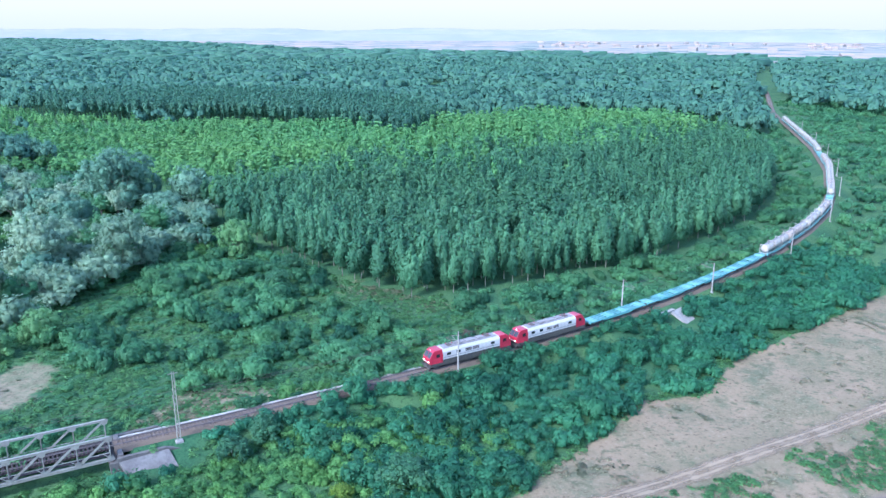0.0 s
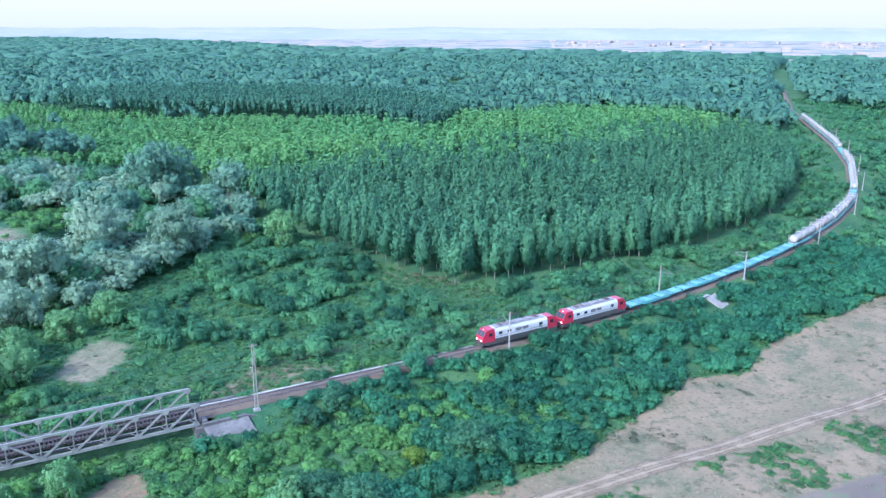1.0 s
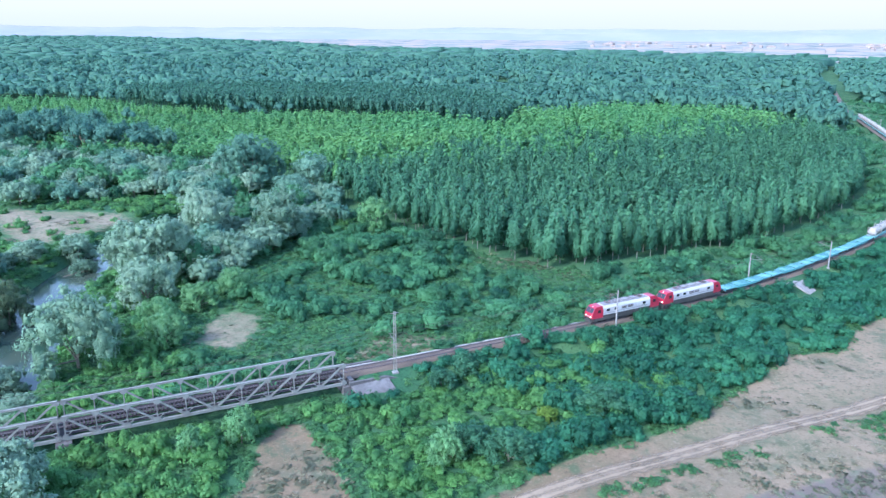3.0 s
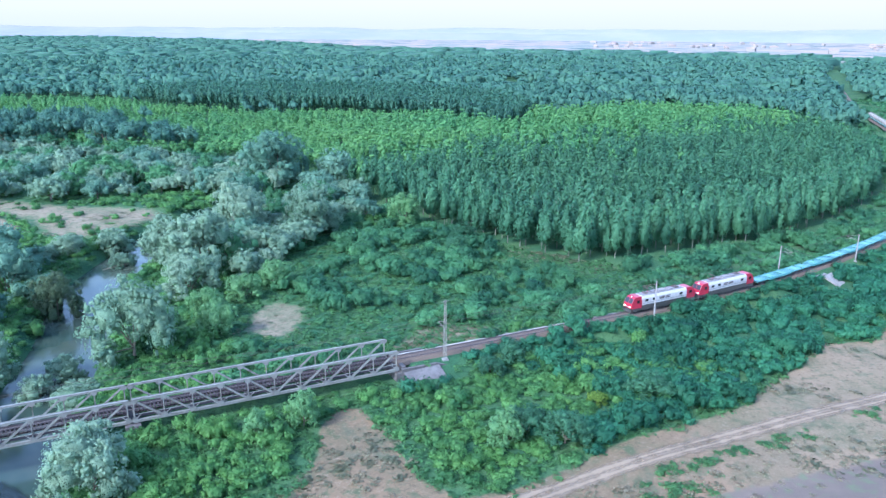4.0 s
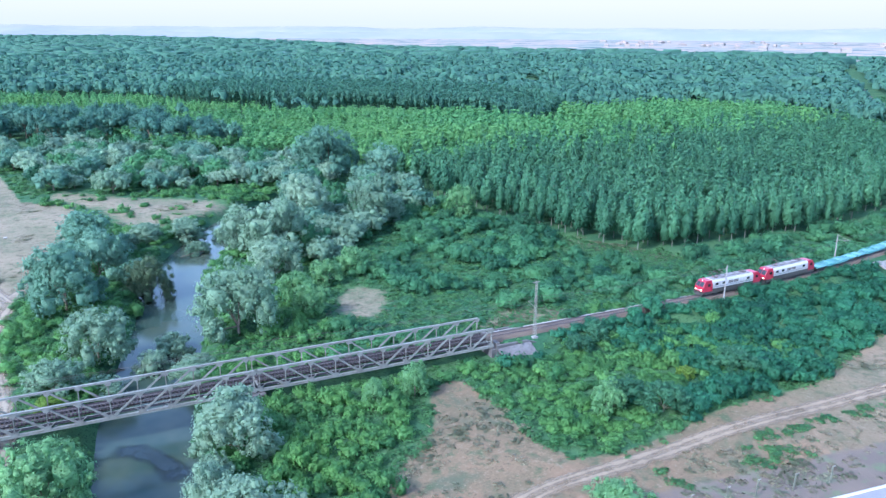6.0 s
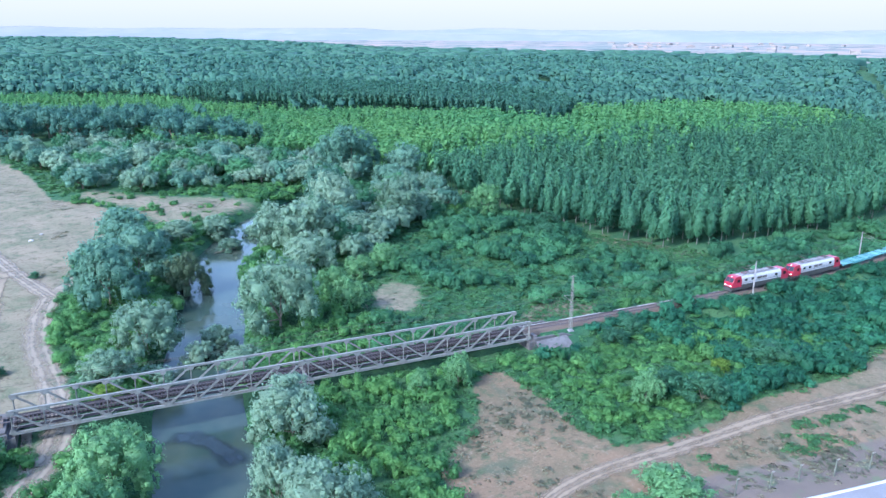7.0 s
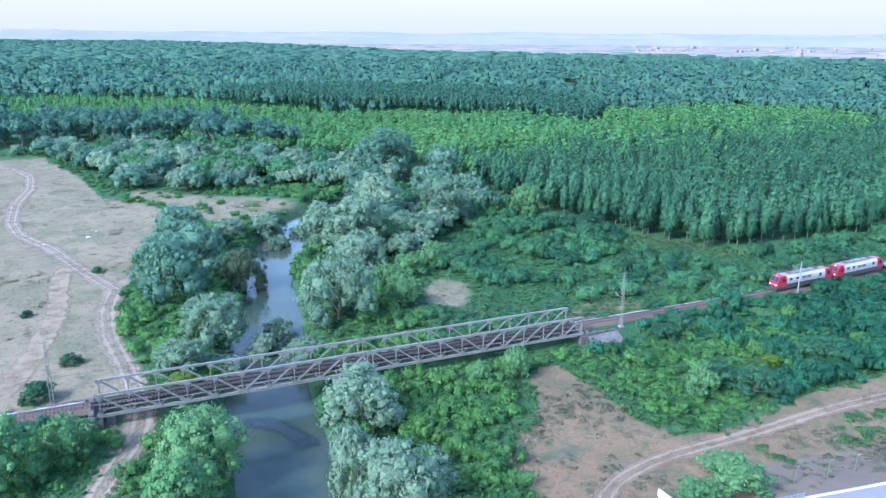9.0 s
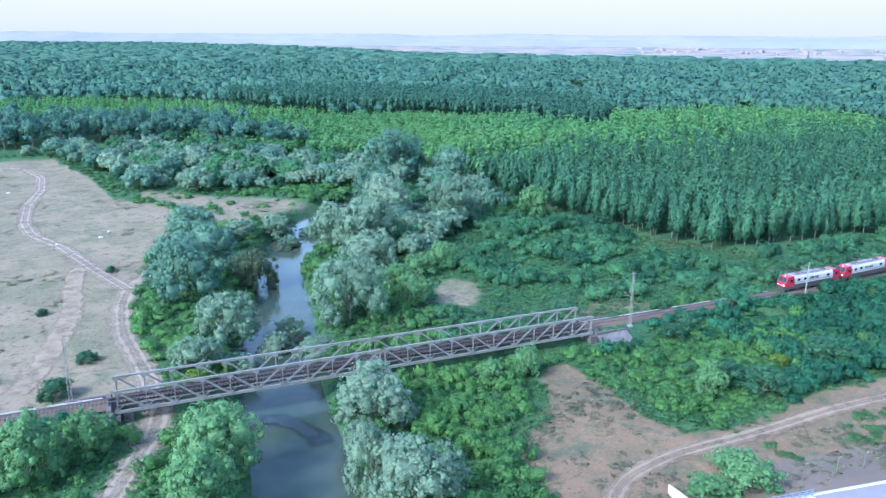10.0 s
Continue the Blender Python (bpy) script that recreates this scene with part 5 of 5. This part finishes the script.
def pole_mast(x, y, h, turn, arm):
    mast = tagged(new("pole_mast"), "pale concrete overhead line mast with a steel bracket", "mast", "overhead line masts")
    mast.matrix_basis = pose(x, y, min(float(ground_z(x, y)), 5.7) - 0.2, 0, 0, turn)
    part("pole", tube(bmesh.new(), (0, 0, 0), (0, 0, h), 0.19, 0.12, 10), CONCRETE, mast)
    part("footing", tube(bmesh.new(), (0, 0, -0.6), (0, 0, 0.3), 0.45, n=10), CONCRETE, mast)
    cantilever(mast, arm, 6.2)


lattice_mast(56.9, -2.5, 12.2, 0, 2.9)
lattice_mast(-54.0, 4.6, 12.2, 180, 4.2)
pole_mast(109.4, -1.6, 8.5, 0, 2.6)
for s, side in ((161.5, 3.3), (190, -3.3), (240, -3.4), (290, -3.4), (340, -3.4), (390, -3.4), (440, -3.4), (490, -3.4), (545, -3.4), (-110, 3.3), (-165, 3.3)):
    px, py, a = on_line(s, side)
    pole_mast(px, py, 7.8, a, -side)


def wire(name, z_of, s0, s1, side, radius, label):
    c = bpy.data.curves.new(name, "CURVE")
    c.dimensions, c.bevel_depth, c.bevel_resolution = "3D", radius, 1
    sp = c.splines.new("POLY")
    ss = np.arange(s0, s1, 4.0)
    sp.points.add(len(ss) - 1)
    for p, s in zip(sp.points, ss):
        px, py, _ = on_line(s, side)
        p.co = (px, py, z_of(s), 1)
    c.materials.append(STEEL_DARK)
    tagged(new(name, c), label, "cable", "overhead wires")


wire("overhead_wire", lambda s: RAIL_Z + 5.5, -170, 545, 0.1, 0.02, "thin dark contact wire above the track")
wire("overhead_wire", lambda s: RAIL_Z + 6.75 - 0.9 * math.sin(math.pi * (((s - 56.9) / 52) % 1)), -170, 545, 0.0, 0.02, "sagging carrier wire above the track")

# ---------------------------------------------------------------- the train


def bogie_part(parent, x, base=2.2, r=0.46):
    bm = bmesh.new()
    for y in (-1.05, 0.93):
        prism(bm, [(x - base / 2 - 0.6, 0.5), (x - base / 2 - 0.4, 0.72), (x - 0.5, 0.8), (x + 0.5, 0.8), (x + base / 2 + 0.4, 0.72), (x + base / 2 + 0.6, 0.5), (x + 0.4, 0.32), (x - 0.4, 0.32)], y, y + 0.12)
    box(bm, x - 0.3, -0.95, 0.45, x + 0.3, 0.95, 0.8)
    bogie = part("bogie", bm, UNDERFRAME, parent)
    for dx in (-base / 2, base / 2):
        for y in (-0.82, 0.7):
            bm = bmesh.new()
            tube(bm, (x + dx, y, r), (x + dx, y + 0.12, r), r, n=18)
            tube(bm, (x + dx, y + (0.12 if y > 0 else -0.02), r), (x + dx, y + (0.14 if y > 0 else 0.0), r), r * 0.35, n=10)
            part("wheel", bm, RAIL, bogie)
        part("axle", tube(bmesh.new(), (x + dx, -0.8, r), (x + dx, 0.8, r), 0.09, n=8), STEEL_DARK, bogie)


def buffers(parent, x, sgn):
    for y in (-0.87, 0.87):
        bm = bmesh.new()
        tube(bm, (x, y, 1.05), (x + sgn * 0.45, y, 1.05), 0.11, n=10)
        tube(bm, (x + sgn * 0.45, y, 1.05), (x + sgn * 0.52, y, 1.05), 0.24, n=14)
        part("buffer", bm, UNDERFRAME, parent)


def locomotive(label):
    """A double-cab electric engine, nose towards -x, 19.6 m over the body."""
    loco = tagged(new("locomotive"), label, "locomotive", "engines of the freight train")
    L = 9.6
    outline = [(-1.48, 1.15), (-1.5, 2.7), (-1.42, 3.3), (-1.05, 3.72), (1.05, 3.72), (1.42, 3.3), (1.5, 2.7), (1.48, 1.15)]
    bm = bmesh.new()
    prism(bm, [(y, z) for y, z in outline], -L + 2.9, L - 2.9)
    bmesh.ops.rotate(bm, cent=(0, 0, 0), matrix=Matrix.Rotation(radians(90), 3, "Z"), verts=bm.verts)
    part("body", bm, LOCO_SILVER, loco)
    for sgn in (-1, 1):
        bm = bmesh.new()
        prof = [(L - 2.9, 1.15), (L - 0.12, 1.15), (L, 1.5), (L - 0.05, 2.35), (L - 0.75, 3.5), (L - 1.3, 3.76), (L - 2.9, 3.76)]
        prism(bm, [(sgn * x, z) for x, z in prof], -1.5, 1.5)
        for v_ in bm.verts:
            if v_.co.z > 3.3:
                v_.co.y *= 0.80
            if abs(v_.co.x) > L - 0.3:
                v_.co.y *= 0.88
        bmesh.ops.recalc_face_normals(bm, faces=bm.faces)
        bmesh.ops.bevel(bm, geom=list(bm.edges), offset=0.07, segments=2, affect="EDGES", profile=0.5)
        cab = part("cab", bm, LOCO_RED, loco, "red driver's cab")
        bm = bmesh.new()
        p = [(L - 0.09, 2.45), (L - 0.7, 3.42), (L - 0.74, 3.40), (L - 0.14, 2.43)]
        for y0, y1 in ((-1.12, -0.06), (0.06, 1.12)):
            prism(bm, [(sgn * (x + 0.035), z) for x, z in p], y0, y1)
        part("windscreen", bm, GLASS_DARK, cab)
        part("nose_band", box(bmesh.new(), sgn * L - 0.03, -0.6, 1.5, sgn * L + 0.03, 0.6, 1.62, 0.02), WHITE_PAINT, cab)
        for y in (-1.52, 1.49):
            part("cab_window", box(bmesh.new(), sgn * (L - 1.75) - 0.4, y, 2.45, sgn * (L - 1.75) + 0.4, y + 0.03, 3.1, 0.01), GLASS_DARK, cab)
            part("cab_door", box(bmesh.new(), sgn * (L - 2.55) - 0.28, y, 1.25, sgn * (L - 2.55) + 0.28, y + 0.03, 3.1, 0.01), LOCO_RED, cab)
        for y, z in ((-0.85, 1.62), (0.85, 1.62), (0, 3.62)):
            r = 0.13 if z < 2 else 0.10
            x = sgn * (L + 0.02) if z < 2 else sgn * (L - 1.0)
            part("headlight", tube(bmesh.new(), (x, y, z), (x + sgn * 0.07, y, z), r, n=14), HEADLIGHT if sgn < 0 else GLASS_DARK, cab)
        part("snow_plough", prism(bmesh.new(), [(sgn * (L - 0.2), 0.3), (sgn * (L + 0.15), 0.35), (sgn * (L - 0.1), 1.1), (sgn * (L - 0.3), 1.1)], -1.25, 1.25), UNDERFRAME, cab)
        buffers(loco, sgn * (L - 0.05), sgn)
    for y in (-1.53, 1.5):
        for x in (-5.4, -3.2, 4.9):
            part("side_window", box(bmesh.new(), x - 0.45, y, 2.5, x + 0.45, y + 0.03, 3.05, 0.01), GLASS_DARK, loco)
        for x in (-0.9, 0.9):
            bm = bmesh.new()
            for j in range(5):
                box(bm, x - 0.75, y, 2.45 + j * 0.13, x + 0.75, y + 0.035, 2.53 + j * 0.13)
            part("air_grille", bm, STEEL_DARK, loco)
        part("side_stripe", box(bmesh.new(), -6.6, y, 2.1, 6.6, y + 0.025, 2.2), LOCO_ROOF, loco)
    bm = bmesh.new()
    box(bm, -6.2, -0.95, 3.72, 6.2, 0.95, 3.86, 0.03)
    part("roof_hatch", bm, LOCO_ROOF, loco)
    for x, l in ((-2.2, 0.8), (0.2, 1.0), (2.6, 0.7)):
        part("roof_box", box(bmesh.new(), x - l, -0.62, 3.86, x + l, 0.62, 4.12, 0.05), LOCO_ROOF, loco)
    for x in (-5.0, -3.6, 3.8, 5.0):
        bm = bmesh.new()
        for j in range(4):
            tube(bm, (x, 0.45, 3.86 + j * 0.09), (x, 0.45, 3.91 + j * 0.09), 0.1 - 0.01 * (j % 2), n=8)
        part("roof_insulator", bm, LOCO_RED, loco)
    part("roof_bar", tube(bmesh.new(), (-5.0, 0.45, 4.26), (5.0, 0.45, 4.26), 0.025, n=6), RAIL, loco)
    for sgn in (-1, 1):
        x = sgn * 4.6
        up = 1.15 if sgn < 0 else 0.2
        base = part("pantograph", box(bmesh.new(), x - 0.5, -0.5, 3.88, x + 0.5, 0.5, 3.96, 0.02), STEEL_DARK, loco)
        for y in (-0.45, 0.45):
            part("lower_arm", tube(bmesh.new(), (x, y, 3.95), (x - sgn * 1.1, y * 0.7, 3.95 + up * 0.55), 0.03, n=6), STEEL_DARK, base)
            part("upper_arm", tube(bmesh.new(), (x - sgn * 1.1, y * 0.7, 3.95 + up * 0.55), (x + sgn * 0.1, y, 3.98 + up), 0.025, n=6), STEEL_DARK, base)
        for dx in (0.1, -0.15):
            part("contact_bow", tube(bmesh.new(), (x + sgn * dx, -0.85, 3.98 + up), (x + sgn * dx, 0.85, 3.98 + up), 0.04, n=6), STEEL_DARK, base)
    part("side_skirt", box(bmesh.new(), -6.7, -1.53, 0.7, 6.7, 1.53, 1.75, 0.03), UNDERFRAME, loco, "sooty black lower side")
    part("underframe", box(bmesh.new(), -9.2, -1.46, 0.62, 9.2, 1.46, 1.2), UNDERFRAME, loco)
    bm = bmesh.new()
    box(bm, -2.6, -1.3, 0.3, 2.6, 1.3, 0.85, 0.06)
    part("equipment_box", bm, UNDERFRAME, loco)
    for x in (-6.2, 6.2):
        bogie_part(loco, x, 3.2, 0.58)
    return loco


def flat_wagon(label):
    wagon = tagged(new("flat_wagon"), label, "wagon", "flat wagons of the train")
    L = 9.55
    for y in (-1.35, 1.22):
        bm = bmesh.new()
        prism(bm, [(-L, 1.2), (L, 1.2), (L, 0.95), (5.6, 0.92), (4.4, 0.62), (-4.4, 0.62), (-5.6, 0.92), (-L, 0.95)], y, y + 0.13)
        part("side_sill", bm, TURQUOISE, wagon)
    for x0, x1 in ((-L, -6.9), (-3.6, -1.6), (1.6, 3.6), (6.9, L)):
        part("deck_plate", box(bmesh.new(), x0, -1.22, 1.06, x1, 1.22, 1.12), TURQUOISE_PALE, wagon)
    # low plates between the deck plates, darkened to paint the shade of open gaps
    for x0, x1 in ((-6.9, -3.6), (-1.6, 1.6), (3.6, 6.9)):
        part("floor_plate", box(bmesh.new(), x0, -1.22, 0.86, x1, 1.22, 0.90), TURQUOISE_SHADED, wagon, "low floor plate, turquoise darkened for shade in the open deck")
    for i in range(13):
        x = -9.0 + i * 1.5
        part("cross_member", box(bmesh.new(), x - 0.09, -1.22, 1.12, x + 0.09, 1.22, 1.19), TURQUOISE, wagon)
    for y in (-0.5, 0.38):
        part("centre_sill", box(bmesh.new(), -L, y, 1.12, L, y + 0.12, 1.2), TURQUOISE_PALE, wagon)
    for x in (-9.2, -3.15, -2.9, 2.9, 3.15, 9.2):
        for y in (-1.25, 1.15):
            part("container_lock", box(bmesh.new(), x - 0.1, y - 0.05, 1.19, x + 0.1, y + 0.15, 1.42, 0.02), TURQUOISE, wagon)
    for sgn in (-1, 1):
        part("head_stock", box(bmesh.new(), sgn * L - 0.1, -1.35, 0.8, sgn * L + 0.1, 1.35, 1.25, 0.02), TURQUOISE, wagon)
        part("end_step", box(bmesh.new(), sgn * (L - 0.5) - 0.25, -1.42, 0.5, sgn * (L - 0.5) + 0.25, -1.3, 0.55), UNDERFRAME, wagon)
        buffers(wagon, sgn * L, sgn)
    for x in (-7.1, 7.1):
        bogie_part(wagon, x, 1.8, 0.46)
    return wagon


def tank_container(label, mat):
    tank = tagged(new("tank_container"), label, "container", "tank containers on the train")
    bm = bmesh.new()
    bmesh.ops.create_uvsphere(bm, u_segments=20, v_segments=12, radius=1.14)
    for v_ in bm.verts:
        v_.co = Vector((v_.co.z * 0.35 + (2.45 if v_.co.z > 0 else -2.45) * (1 if abs(v_.co.z) > 0.01 else 1), v_.co.x, v_.co.y + 1.3))
    for f_ in bm.faces:
        f_.smooth = True
    part("shell", bm, mat, tank)
    for x in (-2.98, 2.98):
        for y in (-1.16, 1.16):
            part("frame_post", box(bmesh.new(), x - 0.07, y - 0.06, 0, x + 0.07, y + 0.06, 2.55), TANK_WHITE, tank)
        for z in (0.06, 2.49):
            part("frame_bar", box(bmesh.new(), x - 0.06, -1.1, z - 0.06, x + 0.06, 1.1, z + 0.06), TANK_WHITE, tank)
    for y in (-1.16, 1.16):
        part("frame_rail", box(bmesh.new(), -2.9, y - 0.05, 0.0, 2.9, y + 0.05, 0.14), TANK_WHITE, tank)
    for x in (-1.5, 0.0, 1.5):
        part("band", tube(bmesh.new(), (x - 0.05, 0, 1.3), (x + 0.05, 0, 1.3), 1.165, n=20), mat, tank)
    part("walkway", box(bmesh.new(), -2.4, -0.28, 2.46, 2.4, 0.28, 2.5), LOCO_ROOF, tank)
    part("manhole", tube(bmesh.new(), (0, 0, 2.4), (0, 0, 2.62), 0.3, n=12), LOCO_ROOF, tank)
    return tank


FRONT_S = 103.3
loco = locomotive("red and silver electric locomotive with lit headlamps")
px, py, a = on_line(FRONT_S + 10.1)
loco.matrix_basis = pose(px, py, RAIL_Z, 0, 0, a)
px, py, a = on_line(FRONT_S + 30.6)
copy_thing(loco, pose(px, py, RAIL_Z, 0, 0, a))["label"] = "red and silver electric locomotive coupled second"

wagon = flat_wagon("empty turquoise flat wagon with container locks")
tank_a = tank_container("whitish tank container strapped on a flat wagon", TANK_WHITE)
tank_b = tank_container("faded pinkish tank container on a flat wagon", TANK_BROWN)
for i in range(23):
    s = FRONT_S + 41.3 + 10.0 + i * 20.2
    px, py, a = on_line(s)
    w = copy_thing(wagon, pose(px, py, RAIL_Z, 0, 0, a))
    if i >= 4:
        w["label"] = "turquoise flat wagon carrying tank containers"
        if i in (8, 14):
            w["label"] = "turquoise flat wagon with no load"
            continue
        c, sn = math.cos(radians(a)), math.sin(radians(a))
        for j, dx in enumerate((-6.15, 0.0, 6.15)):
            copy_thing(tank_b if (i * 3 + j) % 7 in (1, 2) or i in (12, 13) else tank_a, pose(px + dx * c, py + dx * sn, RAIL_Z + 1.2, 0, 0, a))
for o in (wagon, tank_a, tank_b):
    drop(o)

# ---------------------------------------------------------------- small things by the road and the river

for px, py in ((45.2, -60.6), (51.0, -61.3), (56.3, -61.6), (62.5, -62.6), (69, -63.4)):
    post = tagged(new("fence_post"), "slim whitish concrete fence post in dry grass", "post", "fence posts along the verge")
    post.matrix_basis = pose(px, py, float(ground_z(px, py)) - 0.1, 2, 1, 5)
    part("shaft", box(bmesh.new(), -0.08, -0.08, 0, 0.08, 0.08, 2.9, 0.02), BARK_PALE, post)
    part("bent_top", beam(bmesh.new(), (0, 0, 2.85), (0.0, -0.35, 3.2), 0.12, 0.12), CONCRETE, post)

railing = tagged(new("bridge_railing"), "blue-grey steel railing on a white concrete edge", "railing")
railing.matrix_basis = pose(38.2, -64.4, 3.95, 0, 0, -6)
part("edge_beam", box(bmesh.new(), -6.5, -0.6, -0.6, 4.4, 0.5, 0.35, 0.04), WHITE_PAINT, railing, "white concrete edge beam")
for i in range(10):
    part("post", box(bmesh.new(), -6.3 + i * 1.15, -0.05, 0.35, -6.2 + i * 1.15, 0.05, 1.5), RAILING_BLUE, railing)
for z in (0.75, 1.1, 1.45):
    part("rail", box(bmesh.new(), -6.4, -0.035, z, 4.2, 0.035, z + 0.08), RAILING_BLUE, railing)

# upturned white hull on the bank
hull = tagged(new("boat_hull"), "upturned white boat hull lying on dry grass", "boat")
hull.matrix_basis = pose(25.6, -58.0, float(ground_z(25.6, -58.0)) - 0.05, 0, 0, 92)
bm = bmesh.new()
rings = []
for i in range(11):
    u = i / 10
    w = 0.95 * math.sin(math.pi * (0.06 + 0.56 * (1 - u))) ** 0.7 if u < 0.98 else 0.12
    rings.append([bm.verts.new((-3.2 + 6.4 * u, w * math.cos(t_), (0.85 + 0.25 * u) * math.sin(t_) ** 0.7 if math.sin(t_) > 0 else 0.0)) for t_ in np.linspace(0, math.pi, 11)])
for a_, b_ in zip(rings[:-1], rings[1:]):
    for j in range(10):
        bm.faces.new((a_[j], b_[j], b_[j + 1], a_[j + 1]))
bm.faces.new(rings[0])
bm.faces.new(rings[-1][::-1])
bmesh.ops.recalc_face_normals(bm, faces=bm.faces)
part("shell", bm, WHITE_PAINT, hull)
part("keel", box(bmesh.new(), -3.0, -0.04, 0.8, 3.0, 0.04, 1.05), WHITE_PAINT, hull)

# dark sheet just over the water, painting in a wind slick, thinning at its rim
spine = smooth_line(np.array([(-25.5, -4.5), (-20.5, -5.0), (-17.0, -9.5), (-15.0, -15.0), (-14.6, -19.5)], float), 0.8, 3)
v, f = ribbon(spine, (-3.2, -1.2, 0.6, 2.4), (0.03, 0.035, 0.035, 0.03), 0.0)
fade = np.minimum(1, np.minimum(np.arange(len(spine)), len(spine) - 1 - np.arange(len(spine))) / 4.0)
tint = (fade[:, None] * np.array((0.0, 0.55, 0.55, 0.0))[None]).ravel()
tagged(part("water_weed", mesh_np("water_weed", v, f, SLICK, tint), SLICK), "dark sheet painted for a wind slick on the river", "water weed", kind="stuff")

log = tagged(new("fallen_log"), "bare dead trunk reaching into the river", "log")
log.matrix_basis = pose(4.5, 106, 0.25, 0, 0, 8)
bm = bmesh.new()
tube(bm, (-4.0, 0, 0), (3.5, 0.4, 0.8), 0.13, 0.28, 8)
part("stem", bm, BARK, log)
part("branch", tube(bmesh.new(), (0, 0.2, 0.4), (-1.6, 1.2, 1.2), 0.1, 0.04, 6), BARK, log)

tent = tagged(new("tarpaulin_shelter"), "pale bluish tarpaulin shelter under the bank trees", "shelter")
tent.matrix_basis = pose(-15.5, 83, float(ground_z(-15.5, 83)), 0, 0, 20)
part("sheet", prism(bmesh.new(), [(-1.9, 0.1), (-1.3, 1.5), (0, 2.0), (1.4, 1.5), (1.9, 0.1), (1.2, 1.4), (0, 1.88), (-1.2, 1.4)], -1.8, 1.8), TARP, tent)
for x in (-1.25, 1.3):
    part("pole", tube(bmesh.new(), (x, -1.7, -0.1), (x, -1.7, 1.4), 0.04, n=6), BARK_PALE, tent)

for px, py, r in ((-49.5, 132, 0.8), (-47, 140, 0.6), (-62, 129, 0.5), (-30, 124, 0.7), (-84, 222, 0.9)):
    bm = bmesh.new()
    bmesh.ops.create_icosphere(bm, subdivisions=2, radius=r)
    for v_ in bm.verts:
        v_.co *= 1 + 0.3 * noise.noise(v_.co * 1.6 + Vector((px, py, 0)))
        v_.co.z *= 0.5
    stone = tagged(part("boulder", bm, BALLAST_PALE), "whitish boulder lying on the dry field", "stone", "boulders of the west field")
    stone.location = (px, py, float(ground_z(px, py)) + 0.1)

# the far village at the foot of the hills
rng = np.random.default_rng(77)


def house(l, w, h):
    home = tagged(new("house"), "small pale village house with a tiled roof", "house", "houses of the far village")
    part("wall", box(bmesh.new(), -l / 2, -w / 2, 0, l / 2, w / 2, h), PLASTER, home)
    part("roof", prism(bmesh.new(), [(-l / 2 - 0.6, h), (l / 2 + 0.6, h), (l / 2 - l * 0.3, h + 3.2), (-l / 2 + l * 0.3, h + 3.2)], -w / 2 - 0.6, w / 2 + 0.6), ROOF_TILE, home)
    return home


models = [house(14, 10, 6), house(20, 12, 7), house(30, 14, 6)]
for i in range(46):
    az, d = radians(rng.uniform(36, 60)), rng.uniform(2900, 3800)
    px, py = d * math.sin(az), d * math.cos(az) - 120
    copy_thing(models[i % 3], pose(px, py, float(ground_z(px, py)) - 0.2, 0, 0, rng.uniform(0, 180)))
shed = house(90, 26, 9)
shed["label"], shed["group"] = "long whitish shed at the edge of the woods", ""
for az_, d in ((56.5, 2150), (52.0, 2600), (47.0, 2700)):
    copy_thing(shed, pose(d * math.sin(radians(az_)), d * math.cos(radians(az_)) - 120, 3, 0, 0, 40))
for o in (*models, shed):
    drop(o)
